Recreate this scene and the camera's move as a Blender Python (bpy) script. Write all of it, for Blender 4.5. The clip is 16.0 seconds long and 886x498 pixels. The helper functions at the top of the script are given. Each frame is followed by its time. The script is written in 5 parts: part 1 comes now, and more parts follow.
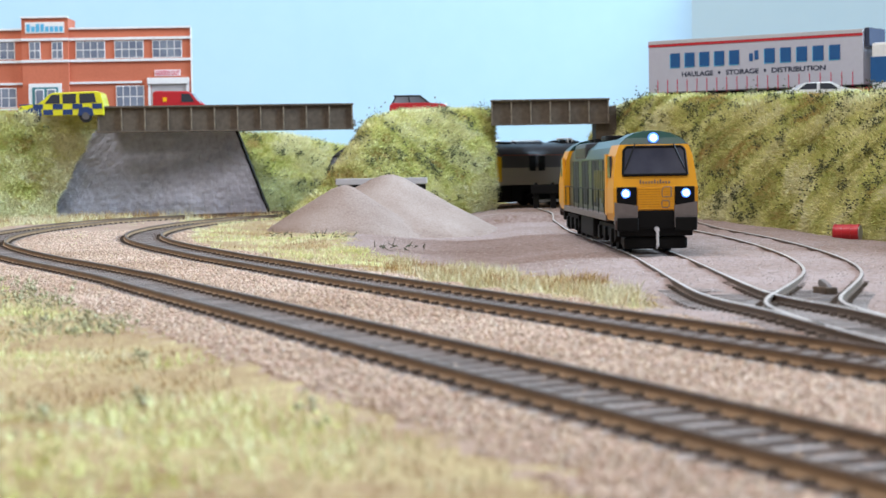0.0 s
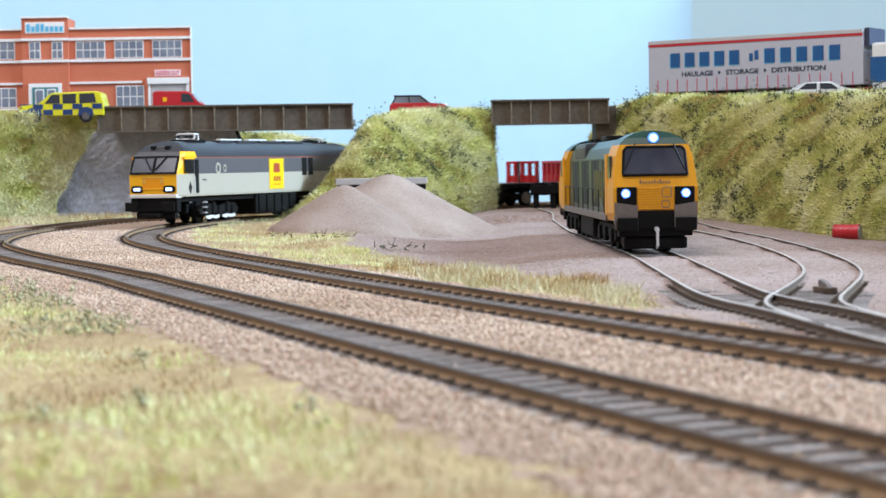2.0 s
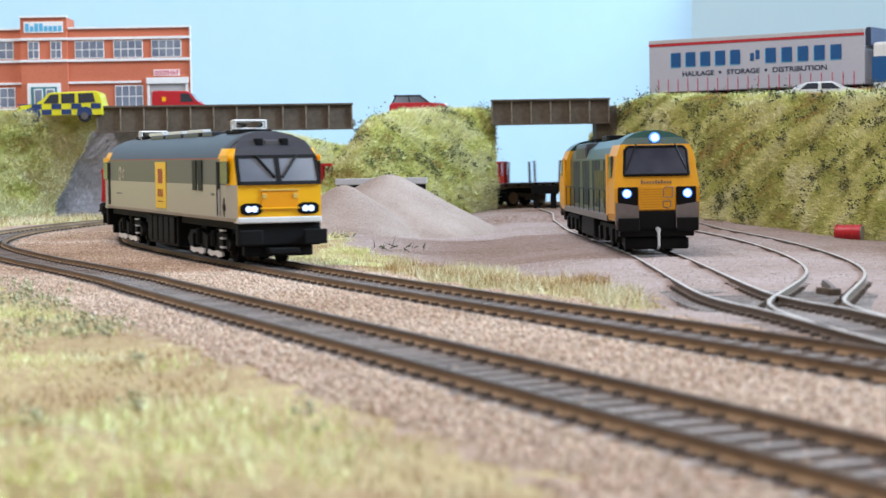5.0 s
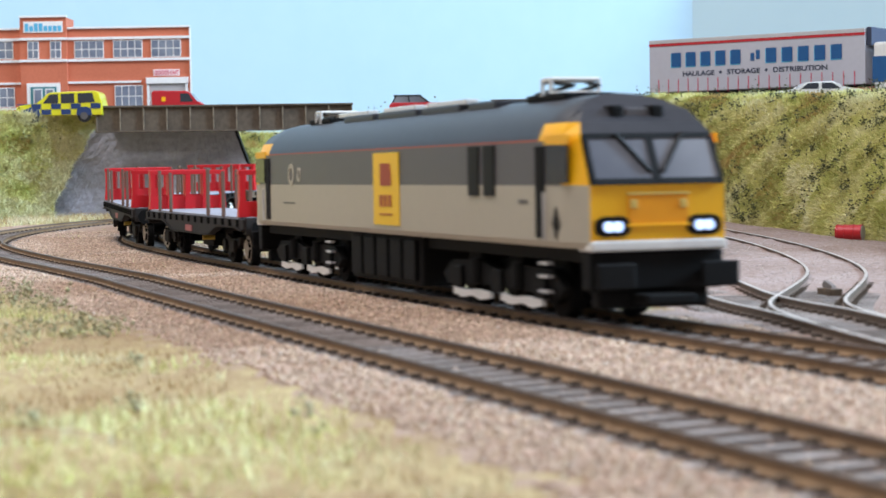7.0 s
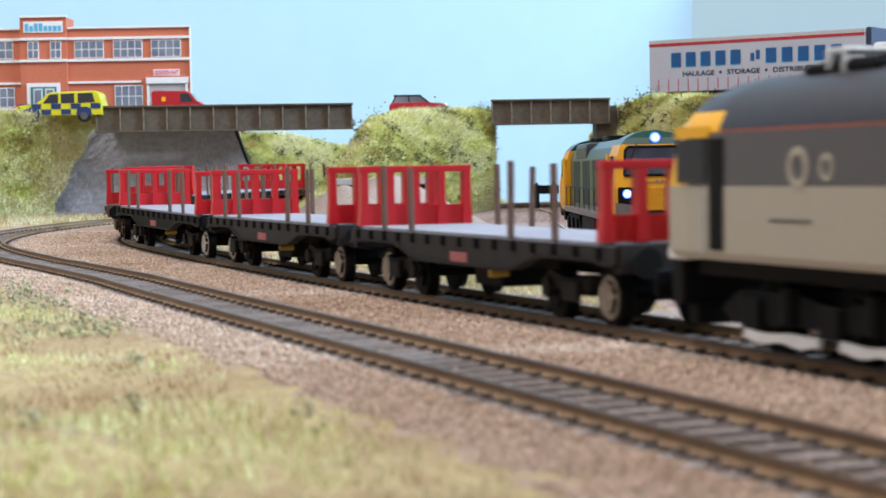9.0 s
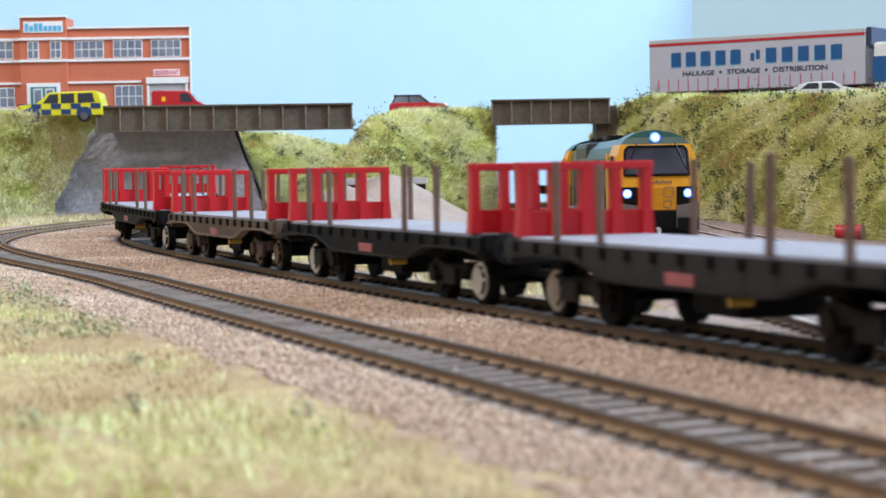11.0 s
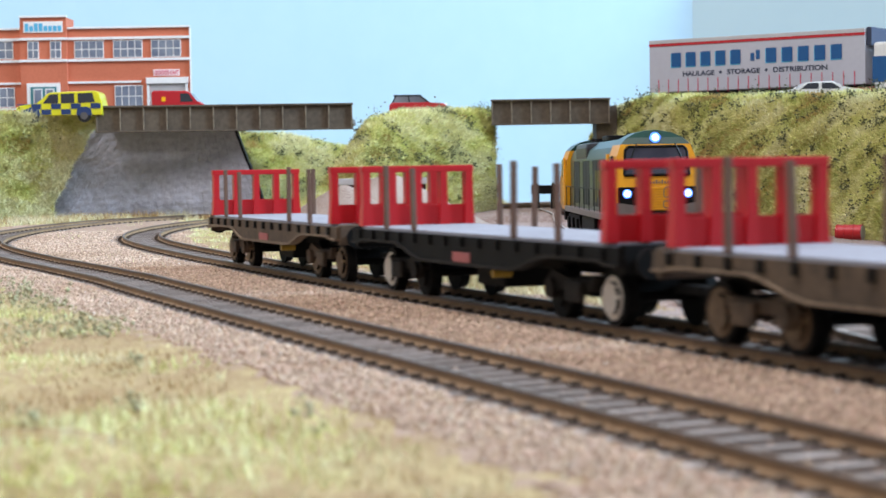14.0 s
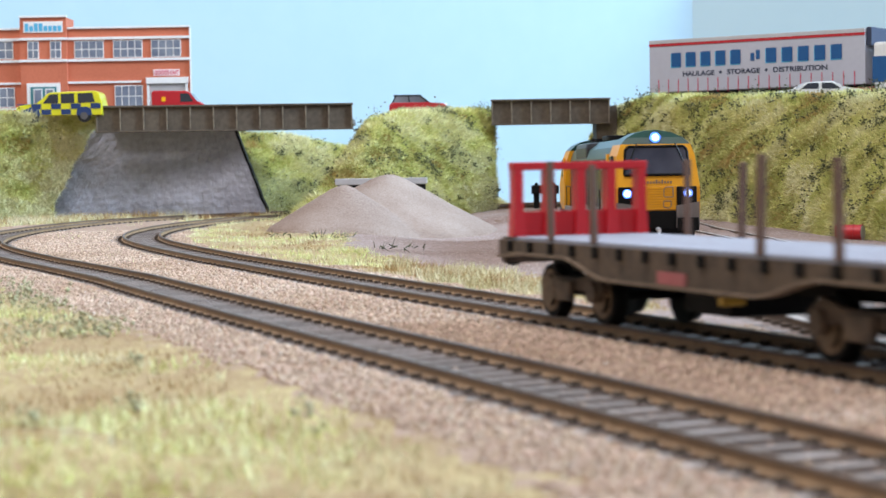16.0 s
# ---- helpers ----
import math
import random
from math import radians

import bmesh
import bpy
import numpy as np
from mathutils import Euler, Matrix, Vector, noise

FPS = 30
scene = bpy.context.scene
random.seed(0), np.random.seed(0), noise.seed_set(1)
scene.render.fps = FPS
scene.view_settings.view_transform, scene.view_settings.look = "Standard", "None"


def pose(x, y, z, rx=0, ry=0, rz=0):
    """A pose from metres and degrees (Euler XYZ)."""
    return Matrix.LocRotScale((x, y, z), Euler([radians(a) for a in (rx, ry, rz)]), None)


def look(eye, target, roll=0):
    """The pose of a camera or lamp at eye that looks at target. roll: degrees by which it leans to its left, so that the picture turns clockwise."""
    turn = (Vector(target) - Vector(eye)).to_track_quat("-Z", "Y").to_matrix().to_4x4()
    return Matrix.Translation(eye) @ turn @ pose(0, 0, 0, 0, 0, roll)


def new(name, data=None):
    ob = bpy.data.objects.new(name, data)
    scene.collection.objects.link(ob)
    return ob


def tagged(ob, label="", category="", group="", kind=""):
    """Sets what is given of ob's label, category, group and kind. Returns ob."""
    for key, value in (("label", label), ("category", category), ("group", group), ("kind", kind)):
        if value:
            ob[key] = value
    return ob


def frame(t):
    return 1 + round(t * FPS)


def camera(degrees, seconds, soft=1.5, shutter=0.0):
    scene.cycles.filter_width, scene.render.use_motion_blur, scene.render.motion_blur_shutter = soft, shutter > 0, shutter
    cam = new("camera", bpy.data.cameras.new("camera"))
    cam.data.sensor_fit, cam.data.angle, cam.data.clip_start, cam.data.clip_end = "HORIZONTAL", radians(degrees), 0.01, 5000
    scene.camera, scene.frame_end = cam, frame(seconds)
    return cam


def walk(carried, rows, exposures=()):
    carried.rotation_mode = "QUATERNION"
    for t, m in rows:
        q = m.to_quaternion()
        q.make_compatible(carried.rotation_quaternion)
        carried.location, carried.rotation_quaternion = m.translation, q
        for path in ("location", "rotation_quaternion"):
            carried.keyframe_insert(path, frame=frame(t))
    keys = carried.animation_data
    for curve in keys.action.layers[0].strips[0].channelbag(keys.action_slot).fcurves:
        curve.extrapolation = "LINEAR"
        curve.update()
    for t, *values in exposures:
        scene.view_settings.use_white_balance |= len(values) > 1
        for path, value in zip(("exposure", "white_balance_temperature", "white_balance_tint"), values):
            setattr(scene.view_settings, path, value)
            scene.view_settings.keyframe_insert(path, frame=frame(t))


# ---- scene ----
# A model railway at 1:76: all sizes are those of the model, in metres.
cam = camera(26.34, 16.0, soft=1.5, shutter=0.5)
RT = 0.0027                      # railhead over the ballast
EYE = Vector((0.0, 0.0, 0.0358))


def aim(eye):
    return pose(eye.x, eye.y, eye.z, 90 - 2.361, 0, 0) @ pose(0, 0, 0, 0, 0, -0.961)


cam.data.dof.use_dof, cam.data.dof.focus_distance, cam.data.dof.aperture_fstop = True, 0.85, 52
BACK = Vector((0.0, -0.006, 0.0))
walk(cam, [(0, aim(EYE + BACK)), (2.4, aim(EYE + BACK)), (6.3, aim(EYE)), (16, aim(EYE))],
     exposures=[(0, -0.03, 6330, 15), (16, -0.03, 6330, 15)])

# ---- light ----
world = bpy.data.worlds.new("world")
scene.world = world
world.use_nodes = True
bg = world.node_tree.nodes["Background"]
bg.inputs[0].default_value = (0.95, 0.97, 1.0, 1)
bg.inputs[1].default_value = 0.34
# Two unseen overhead lamps, added to brighten the left rear and the foreground.
for x, y, power in ((-0.74, 0.86, 18), (-0.05, 0.06, 13.5)):
    lamp = bpy.data.lights.new("overhead_fill", "AREA")
    lamp.shape, lamp.size, lamp.size_y, lamp.energy, lamp.color = "RECTANGLE", 0.9, 0.4, power, (1, 0.965, 0.92)
    new("overhead_fill", lamp).matrix_world = look((x, y, 1.4), (x, y + 0.001, 0))
lamp = bpy.data.lights.new("window_light", "AREA")
lamp.shape, lamp.size, lamp.size_y, lamp.energy, lamp.color = "RECTANGLE", 0.45, 0.9, 145, (0.58, 0.82, 1)
new("window_light", lamp).matrix_world = look((2.2, 0.95, 1.12), (0.0, 0.9, 0.05))

# ---- plan ----
def ramp(y):
    """Rise of the ground under the main line towards the back of the layout."""
    return 0.0048 * min(1, max(0, (y - 0.74) / 0.43))


def yard_ramp(y):
    """Rise of the ground on the yard's side."""
    u = min(1, max(0, (y - 1.0) / 0.45))
    return 0.004 * u * u * (3 - 2 * u)


class Path:
    """A smooth line in plan, walked by its length from the first point."""

    def __init__(self, pts, shift=0.0, rounds=400):
        p = [Vector((a / 1000, b / 1000)) for a, b in pts]
        out = []
        for k in range(len(p) - 1):
            a, b, c, d = p[max(k - 1, 0)], p[k], p[k + 1], p[min(k + 2, len(p) - 1)]
            for j in range(20):
                u = j / 20
                out.append(0.5 * (2 * b + (c - a) * u + (2 * a - 5 * b + 4 * c - d) * u * u + (3 * b - a - 3 * c + d) * u ** 3))
        out.append(p[-1])
        q = np.array([(v.x, v.y) for v in out])
        q = self.even(q, 0.005)
        for _ in range(rounds):
            q[1:-1] += 0.5 * (0.5 * (q[:-2] + q[2:]) - q[1:-1])
        if shift:
            d = np.gradient(q, axis=0)
            d /= np.linalg.norm(d, axis=1)[:, None]
            along = np.linspace(0, 0.005 * (len(q) - 1), len(q))
            wide = shift + 0.016 * np.clip((along - 1.72) / 0.3, 0, 1)
            q = q + wide[:, None] * np.stack([-d[:, 1], d[:, 0]], 1)
        self.q = self.even(q, 0.002)
        self.s = np.concatenate([[0], np.cumsum(np.linalg.norm(np.diff(self.q, axis=0), axis=1))])
        self.length = self.s[-1]

    @staticmethod
    def even(q, step):
        s = np.concatenate([[0], np.cumsum(np.linalg.norm(np.diff(q, axis=0), axis=1))])
        t = np.linspace(0, s[-1], max(2, int(s[-1] / step)))
        return np.stack([np.interp(t, s, q[:, 0]), np.interp(t, s, q[:, 1])], 1)

    def at(self, s):
        if s < 0:
            d = (self.q[1] - self.q[0]) / np.linalg.norm(self.q[1] - self.q[0])
            v = self.q[0] + d * s
            return Vector(v)
        if s > self.length:
            d = (self.q[-1] - self.q[-2]) / np.linalg.norm(self.q[-1] - self.q[-2])
            return Vector(self.q[-1] + d * (s - self.length))
        return Vector((np.interp(s, self.s, self.q[:, 0]), np.interp(s, self.s, self.q[:, 1])))

    def way(self, s):
        return (self.at(s + 0.003) - self.at(s - 0.003)).normalized()


MAIN = [(500, -1010), (341, -420), (130, 150), (73, 305), (-9, 526), (-35, 597), (-59, 667), (-84, 738), (-111, 808), (-136, 879), (-154, 952),
        (-158, 1027), (-151, 1101), (-133, 1174), (-105, 1243), (-67, 1308), (-21, 1367), (33, 1419), (94, 1462), (161, 1496), (232, 1520),
        (306, 1533), (381, 1535), (455, 1527), (528, 1507), (596, 1477), (741, 1376), (842, 1231), (888, 1059), (873, 883), (822, 760)]
main_line = Path(MAIN, rounds=150)
outer_line = Path(MAIN, shift=0.060, rounds=150)

SIDING = [(150, 95), (108, 210), (92, 290), (83, 370), (78, 450), (78, 540), (81, 650), (83, 760), (81, 900), (78, 1050), (76, 1200), (74, 1322)]
BRANCH = [(86, 335), (81, 395), (83, 432), (91, 475), (106, 527), (123, 588), (134, 660), (142, 760), (146, 900), (143, 1040), (136, 1180)]
siding_line = Path(SIDING, rounds=60)
branch_line = Path(BRANCH, rounds=60)


def smooth(u):
    u = min(1, max(0, u))
    return u * u * (3 - 2 * u)


def main_x(y):
    """Where the main line lies across, on the near side of its curve."""
    return float(np.interp(y, main_y, main_xs))


near_half = main_line.q[: int(np.argmin(main_line.q[:, 0])) + 1]
main_y, main_xs = near_half[:, 1], near_half[:, 0]


def level(x, y):
    """Height of the bare ground."""
    near = smooth((0.0 - x) / 0.07) if y < 1.15 else 1
    z = yard_ramp(y) + (ramp(y) - yard_ramp(y)) * near
    z -= 0.0025 * smooth((y - 0.38) / 0.14) * smooth((x - main_x(y) - 0.028) / 0.03) * (1 - smooth((y - 1.0) / 0.2)) * smooth((x + 0.05) / 0.06)
    return z + 0.0013


def far_level(x, y):
    return yard_ramp(y)


# The road, its bridges and the banks behind the curve are drawn out from the eye's place by one factor.
FAR = Matrix.Translation(EYE) @ Matrix.Scale(0.92, 4) @ Matrix.Translation(-EYE)


# ---- materials ----
def rgb(h):
    """A base colour from sRGB 0..255."""
    out = []
    for v in h:
        v = v / 255
        out.append(v / 12.92 if v < 0.04045 else ((v + 0.055) / 1.055) ** 2.4)
    return (*out, 1)


def surface(name, colour, rough=0.6, metal=0.0, second=None, grain=400.0, coarse=25.0, amount=0.5, bump=0.0, bump_scale=900.0, coat=0.0,
            island=0.0, spread=0.0):
    """Base colour with two scales of variation; second is the colour of the stains."""
    m = bpy.data.materials.new(name)
    m.use_nodes = True
    n, l = m.node_tree.nodes, m.node_tree.links
    b = n["Principled BSDF"]
    b.inputs["Roughness"].default_value, b.inputs["Metallic"].default_value = rough, metal
    b.inputs["Coat Weight"].default_value = coat
    second = second or tuple(c * 0.6 for c in colour[:3]) + (1,)
    co = n.new("ShaderNodeTexCoord")
    fine, wide = n.new("ShaderNodeTexNoise"), n.new("ShaderNodeTexNoise")
    fine.inputs["Scale"].default_value, wide.inputs["Scale"].default_value = grain, coarse
    fine.inputs["Detail"].default_value, wide.inputs["Detail"].default_value = 3, 4
    for t in (fine, wide):
        l.new(co.outputs["Object"], t.inputs["Vector"])
    add = n.new("ShaderNodeMath")
    add.operation = "ADD"
    l.new(fine.outputs["Fac"], add.inputs[0])
    l.new(wide.outputs["Fac"], add.inputs[1])
    span = n.new("ShaderNodeMapRange")
    span.inputs["From Min"].default_value, span.inputs["From Max"].default_value = 0.72, 1.32
    span.inputs["To Max"].default_value = amount
    l.new(add.outputs[0], span.inputs["Value"])
    mix = n.new("ShaderNodeMix")
    mix.data_type = "RGBA"
    mix.inputs["A"].default_value, mix.inputs["B"].default_value = colour, second
    l.new(span.outputs[0], mix.inputs["Factor"])
    out = mix.outputs["Result"]
    if spread:
        geo, info = n.new("ShaderNodeNewGeometry"), n.new("ShaderNodeObjectInfo")
        hsv = n.new("ShaderNodeHueSaturation")
        r = n.new("ShaderNodeMapRange")
        r.inputs["To Min"].default_value, r.inputs["To Max"].default_value = 1 - spread, 1 + spread
        l.new(geo.outputs["Random Per Island"] if island else info.outputs["Random"], r.inputs["Value"])
        l.new(r.outputs[0], hsv.inputs["Value"])
        if island:
            h = n.new("ShaderNodeMapRange")
            h.inputs["To Min"].default_value, h.inputs["To Max"].default_value = 0.5 + island * 0.05, 0.5 - island * 0.05
            mul = n.new("ShaderNodeMath")
            mul.operation, mul.inputs[1].default_value = "MULTIPLY", 7.31
            fr = n.new("ShaderNodeMath")
            fr.operation = "FRACT"
            l.new(geo.outputs["Random Per Island"], mul.inputs[0])
            l.new(mul.outputs[0], fr.inputs[0])
            l.new(fr.outputs[0], h.inputs["Value"])
            l.new(h.outputs[0], hsv.inputs["Hue"])
        l.new(out, hsv.inputs["Color"])
        out = hsv.outputs["Color"]
    l.new(out, b.inputs["Base Color"])
    if bump:
        bt, bn = n.new("ShaderNodeTexNoise"), n.new("ShaderNodeBump")
        bt.inputs["Scale"].default_value, bt.inputs["Detail"].default_value = bump_scale, 4
        bn.inputs["Strength"].default_value, bn.inputs["Distance"].default_value = bump, 0.001
        l.new(co.outputs["Object"], bt.inputs["Vector"])
        l.new(bt.outputs["Fac"], bn.inputs["Height"])
        l.new(bn.outputs["Normal"], b.inputs["Normal"])
    return m


def glow(name, colour, strength):
    m = bpy.data.materials.new(name)
    m.use_nodes = True
    b = m.node_tree.nodes["Principled BSDF"]
    b.inputs["Base Color"].default_value = colour
    b.inputs["Emission Color"].default_value, b.inputs["Emission Strength"].default_value = colour, strength
    return m


BALLAST = surface("ballast", rgb((172, 150, 134)), 0.95, second=rgb((140, 114, 94)), grain=900, coarse=14, amount=0.95, bump=0.6, bump_scale=1500)
STONE = surface("ballast_stone", rgb((192, 170, 152)), 0.9, second=rgb((156, 128, 104)), grain=600, coarse=14, amount=0.95, island=0.28, spread=0.32)
DIRT = surface("yard_dirt", rgb((164, 148, 144)), 0.95, second=rgb((118, 94, 80)), grain=500, coarse=11, amount=1.0, bump=0.6, bump_scale=1000)
TURF = surface("turf", rgb((176, 160, 116)), 0.95, second=rgb((138, 110, 80)), grain=260, coarse=20, amount=1.0, bump=0.9, bump_scale=900)
BANKTURF = surface("bank_turf", rgb((192, 186, 116)), 0.95, second=rgb((158, 148, 86)), grain=300, coarse=30, amount=0.9, bump=0.8, bump_scale=900)
BLADE = surface("grass_fibre", rgb((212, 218, 134)), 0.8, second=rgb((234, 230, 192)), grain=120, coarse=22, amount=1.0, island=0.4, spread=0.2)
HILL_BLADE = surface("hillside_fibre", rgb((192, 194, 108)), 0.8, second=rgb((216, 212, 150)), grain=60, coarse=20, amount=1.0, island=0.3, spread=0.14)
CLUMP = surface("foam_clump", rgb((64, 70, 48)), 0.95, second=rgb((98, 100, 68)), grain=900, coarse=60, amount=0.8, island=0.5, spread=0.4)
SAND = surface("sand", rgb((168, 152, 142)), 0.95, second=rgb((130, 108, 96)), grain=1100, coarse=24, amount=0.95, bump=0.8, bump_scale=1800)
RAIL_SIDE = surface("rusty_rail", rgb((156, 128, 96)), 0.8, second=rgb((116, 92, 68)), grain=500, coarse=40, amount=0.8)
RAIL_TOP = surface("rail_head", rgb((104, 86, 72)), 0.4, 0.3, second=rgb((76, 62, 52)), grain=700, coarse=40, amount=0.7)
YARD_SIDE = surface("brown_rail_web", rgb((106, 88, 74)), 0.8, second=rgb((74, 60, 50)), grain=500, coarse=40, amount=0.8)
RAIL_BRIGHT = surface("bright_rail_head", rgb((206, 200, 196)), 0.4, 0.3, second=rgb((160, 150, 142)), grain=700, coarse=40, amount=0.6)
SLEEPER = surface("sleeper", rgb((150, 144, 142)), 0.85, second=rgb((112, 102, 96)), grain=800, coarse=60, amount=0.9, spread=0.2)
CHAIR = surface("rail_chair", rgb((86, 74, 62)), 0.8, second=rgb((60, 50, 42)), grain=800, coarse=60, amount=0.7)
BEAM = surface("bridge_steel", rgb((96, 84, 70)), 0.7, second=rgb((62, 52, 42)), grain=300, coarse=40, amount=0.8)
RIB = surface("bridge_rib", rgb((134, 121, 103)), 0.7, second=rgb((90, 78, 64)), grain=500, coarse=60, amount=0.9)
ABUT = surface("abutment_paint", rgb((176, 179, 194)), 0.6, second=rgb((140, 142, 154)), grain=250, coarse=26, amount=0.9, bump=0.8, bump_scale=300)
SKY = surface("painted_sky", rgb((186, 222, 242)), 0.7, second=rgb((194, 228, 244)), grain=40, coarse=4, amount=0.6)
# Paler than SKY: light falling on the side board is in its colour.
SKY_LIT = surface("painted_sky_lit", rgb((204, 238, 250)), 0.7, second=rgb((198, 234, 248)), grain=40, coarse=4, amount=0.6)
BRICK = surface("brick_paper", rgb((200, 114, 84)), 0.8, second=rgb((182, 98, 70)), grain=600, coarse=20, amount=0.7)
WHITE = surface("white_paint", rgb((236, 236, 236)), 0.5, second=rgb((206, 206, 206)), grain=500, coarse=30, amount=0.5)
DARK = surface("dark_plastic", rgb((9, 9, 11)), 0.5, second=rgb((17, 16, 16)), grain=500, coarse=60, amount=0.6)
BLACK = surface("underframe", rgb((6, 6, 7)), 0.7, second=rgb((14, 13, 12)), grain=500, coarse=80, amount=0.7)
BROWN = surface("weathered_frame", rgb((102, 84, 66)), 0.75, second=rgb((58, 47, 38)), grain=400, coarse=60, amount=0.9)
BOGIE_DARK = surface("dusty_bogie", rgb((24, 22, 22)), 0.7, second=rgb((44, 39, 34)), grain=500, coarse=90, amount=0.8)
DARKGLASS = surface("dark_glass", rgb((18, 19, 24)), 0.2, second=rgb((34, 36, 42)), grain=40, coarse=50, amount=0.7)
PANEL = surface("panel_yellow", rgb((248, 200, 4)), 0.4, second=rgb((240, 190, 6)), grain=400, coarse=30, amount=0.4)
AMBER = surface("amber_yellow", rgb((230, 162, 12)), 0.4, second=rgb((216, 148, 12)), grain=400, coarse=40, amount=0.6)
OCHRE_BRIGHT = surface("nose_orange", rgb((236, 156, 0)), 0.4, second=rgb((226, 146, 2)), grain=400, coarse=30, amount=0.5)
# Darker copy of the cab yellow: shade between grille slats, put into the colour.
AMBER_SHADED = surface("shaded_amber", rgb((206, 140, 10)), 0.45, second=rgb((180, 118, 8)), grain=400, coarse=60, amount=0.7)
YELLOW = surface("warning_yellow", rgb((246, 184, 4)), 0.4, second=rgb((238, 172, 6)), grain=400, coarse=30, amount=0.5)
CREAM = surface("light_grey_paint", rgb((178, 170, 154)), 0.4, second=rgb((169, 162, 147)), grain=400, coarse=20, amount=0.5)
GREY = surface("dark_grey_paint", rgb((88, 86, 89)), 0.4, second=rgb((81, 79, 82)), grain=400, coarse=20, amount=0.5)
ROOF = surface("roof_grey", rgb((50, 51, 57)), 0.38, second=rgb((38, 38, 43)), grain=400, coarse=20, amount=0.7)
ORANGE = surface("orange_line", rgb((168, 80, 50)), 0.5)
DULLRED = surface("emblem_red", rgb((170, 70, 40)), 0.5, amount=0.4)
GREEN = surface("loco_green", rgb((22, 58, 48)), 0.3, second=rgb((16, 44, 38)), grain=400, coarse=30, amount=0.6)
GRILLE = surface("grille_green", rgb((26, 42, 37)), 0.6, second=rgb((16, 24, 22)), grain=600, coarse=80, amount=0.8)
RED = surface("bulkhead_red", rgb((196, 24, 34)), 0.4, second=rgb((176, 18, 28)), grain=400, coarse=40, amount=0.6)
DECK = surface("wagon_deck", rgb((148, 150, 161)), 0.65, second=rgb((120, 120, 129)), grain=500, coarse=40, amount=0.8)
SILVER = surface("bright_metal", rgb((220, 220, 224)), 0.35, 0.4, second=rgb((180, 180, 184)), grain=500, coarse=60, amount=0.5)
CARRED = surface("car_red", rgb((190, 30, 40)), 0.3, coat=0.5, amount=0.3)
CARBLUE = surface("car_blue", rgb((30, 58, 110)), 0.3, coat=0.5, amount=0.3)
CARYEL = surface("car_yellow", rgb((222, 218, 30)), 0.3, coat=0.5, amount=0.3)
CARYEL_PALE = surface("lamp_iron", rgb((216, 186, 96)), 0.5, amount=0.3)
CARWHITE = surface("car_white", rgb((232, 232, 230)), 0.3, coat=0.5, amount=0.3)
TYRE = surface("tyre", rgb((24, 24, 25)), 0.8, amount=0.5)
TEXTBLUE = surface("lettering_blue", rgb((20, 84, 140)), 0.5, amount=0.3)
TEXTCYAN = surface("lettering_cyan", rgb((90, 180, 220)), 0.5, amount=0.3)
CURTAIN = surface("trailer_side", rgb((186, 186, 196)), 0.45, second=rgb((174, 174, 184)), grain=300, coarse=15, amount=0.5)
CARD = surface("grey_card", rgb((190, 188, 190)), 0.8, amount=0.4)
GLASS = surface("dark_window", rgb((58, 60, 66)), 0.08, second=rgb((48, 50, 56)), coarse=40, amount=0.5)
# Paler grey drifts put reflections into the glass colour.
SCREEN = surface("windscreen", rgb((96, 99, 108)), 0.08, second=rgb((150, 152, 158)), grain=30, coarse=40, amount=0.7)
FRONTGLASS = surface("blue_grey_glass", rgb((52, 55, 70)), 0.08, second=rgb((92, 94, 106)), grain=40, coarse=60, amount=0.7)
WINDOW = surface("window_pane", rgb((104, 112, 130)), 0.1, second=rgb((140, 148, 160)), grain=60, coarse=60, amount=0.8)
# Blue emission for rings that imitate the halo around lit lamps.
HALO = glow("lamp_halo", (0.10, 0.25, 1, 1), 2.2)
LAMP = glow("lamp_glow", (0.62, 0.78, 1, 1), 7)
LAMP_DIM = glow("lamp_glow_soft", (0.50, 0.66, 1, 1), 1.5)

for m in (BLACK, DARK, BOGIE_DARK):
    m.node_tree.nodes["Principled BSDF"].inputs["Specular IOR Level"].default_value = 0.2


# ---- builders ----
def mesh_of(name, verts, faces, mats, slots=None, smooth_faces=False):
    me = bpy.data.meshes.new(name)
    me.from_pydata(verts, [], faces)
    for m in mats:
        me.materials.append(m)
    if slots is not None:
        me.polygons.foreach_set("material_index", slots)
    if smooth_faces:
        me.polygons.foreach_set("use_smooth", [True] * len(me.polygons))
    me.update()
    return me


def part(name, bm, material, parent=None, label="", at=None):
    """Links a bmesh as one mesh object, under a thing or a part."""
    me = bpy.data.meshes.new(name)
    bmesh.ops.recalc_face_normals(bm, faces=bm.faces)
    bm.to_mesh(me)
    bm.free()
    for m in material if isinstance(material, (list, tuple)) else [material]:
        me.materials.append(m)
    ob = new(name, me)
    if parent:
        ob.parent = parent
    if at is not None:
        ob.matrix_basis = at
    if label:
        ob["label"] = label
    return ob


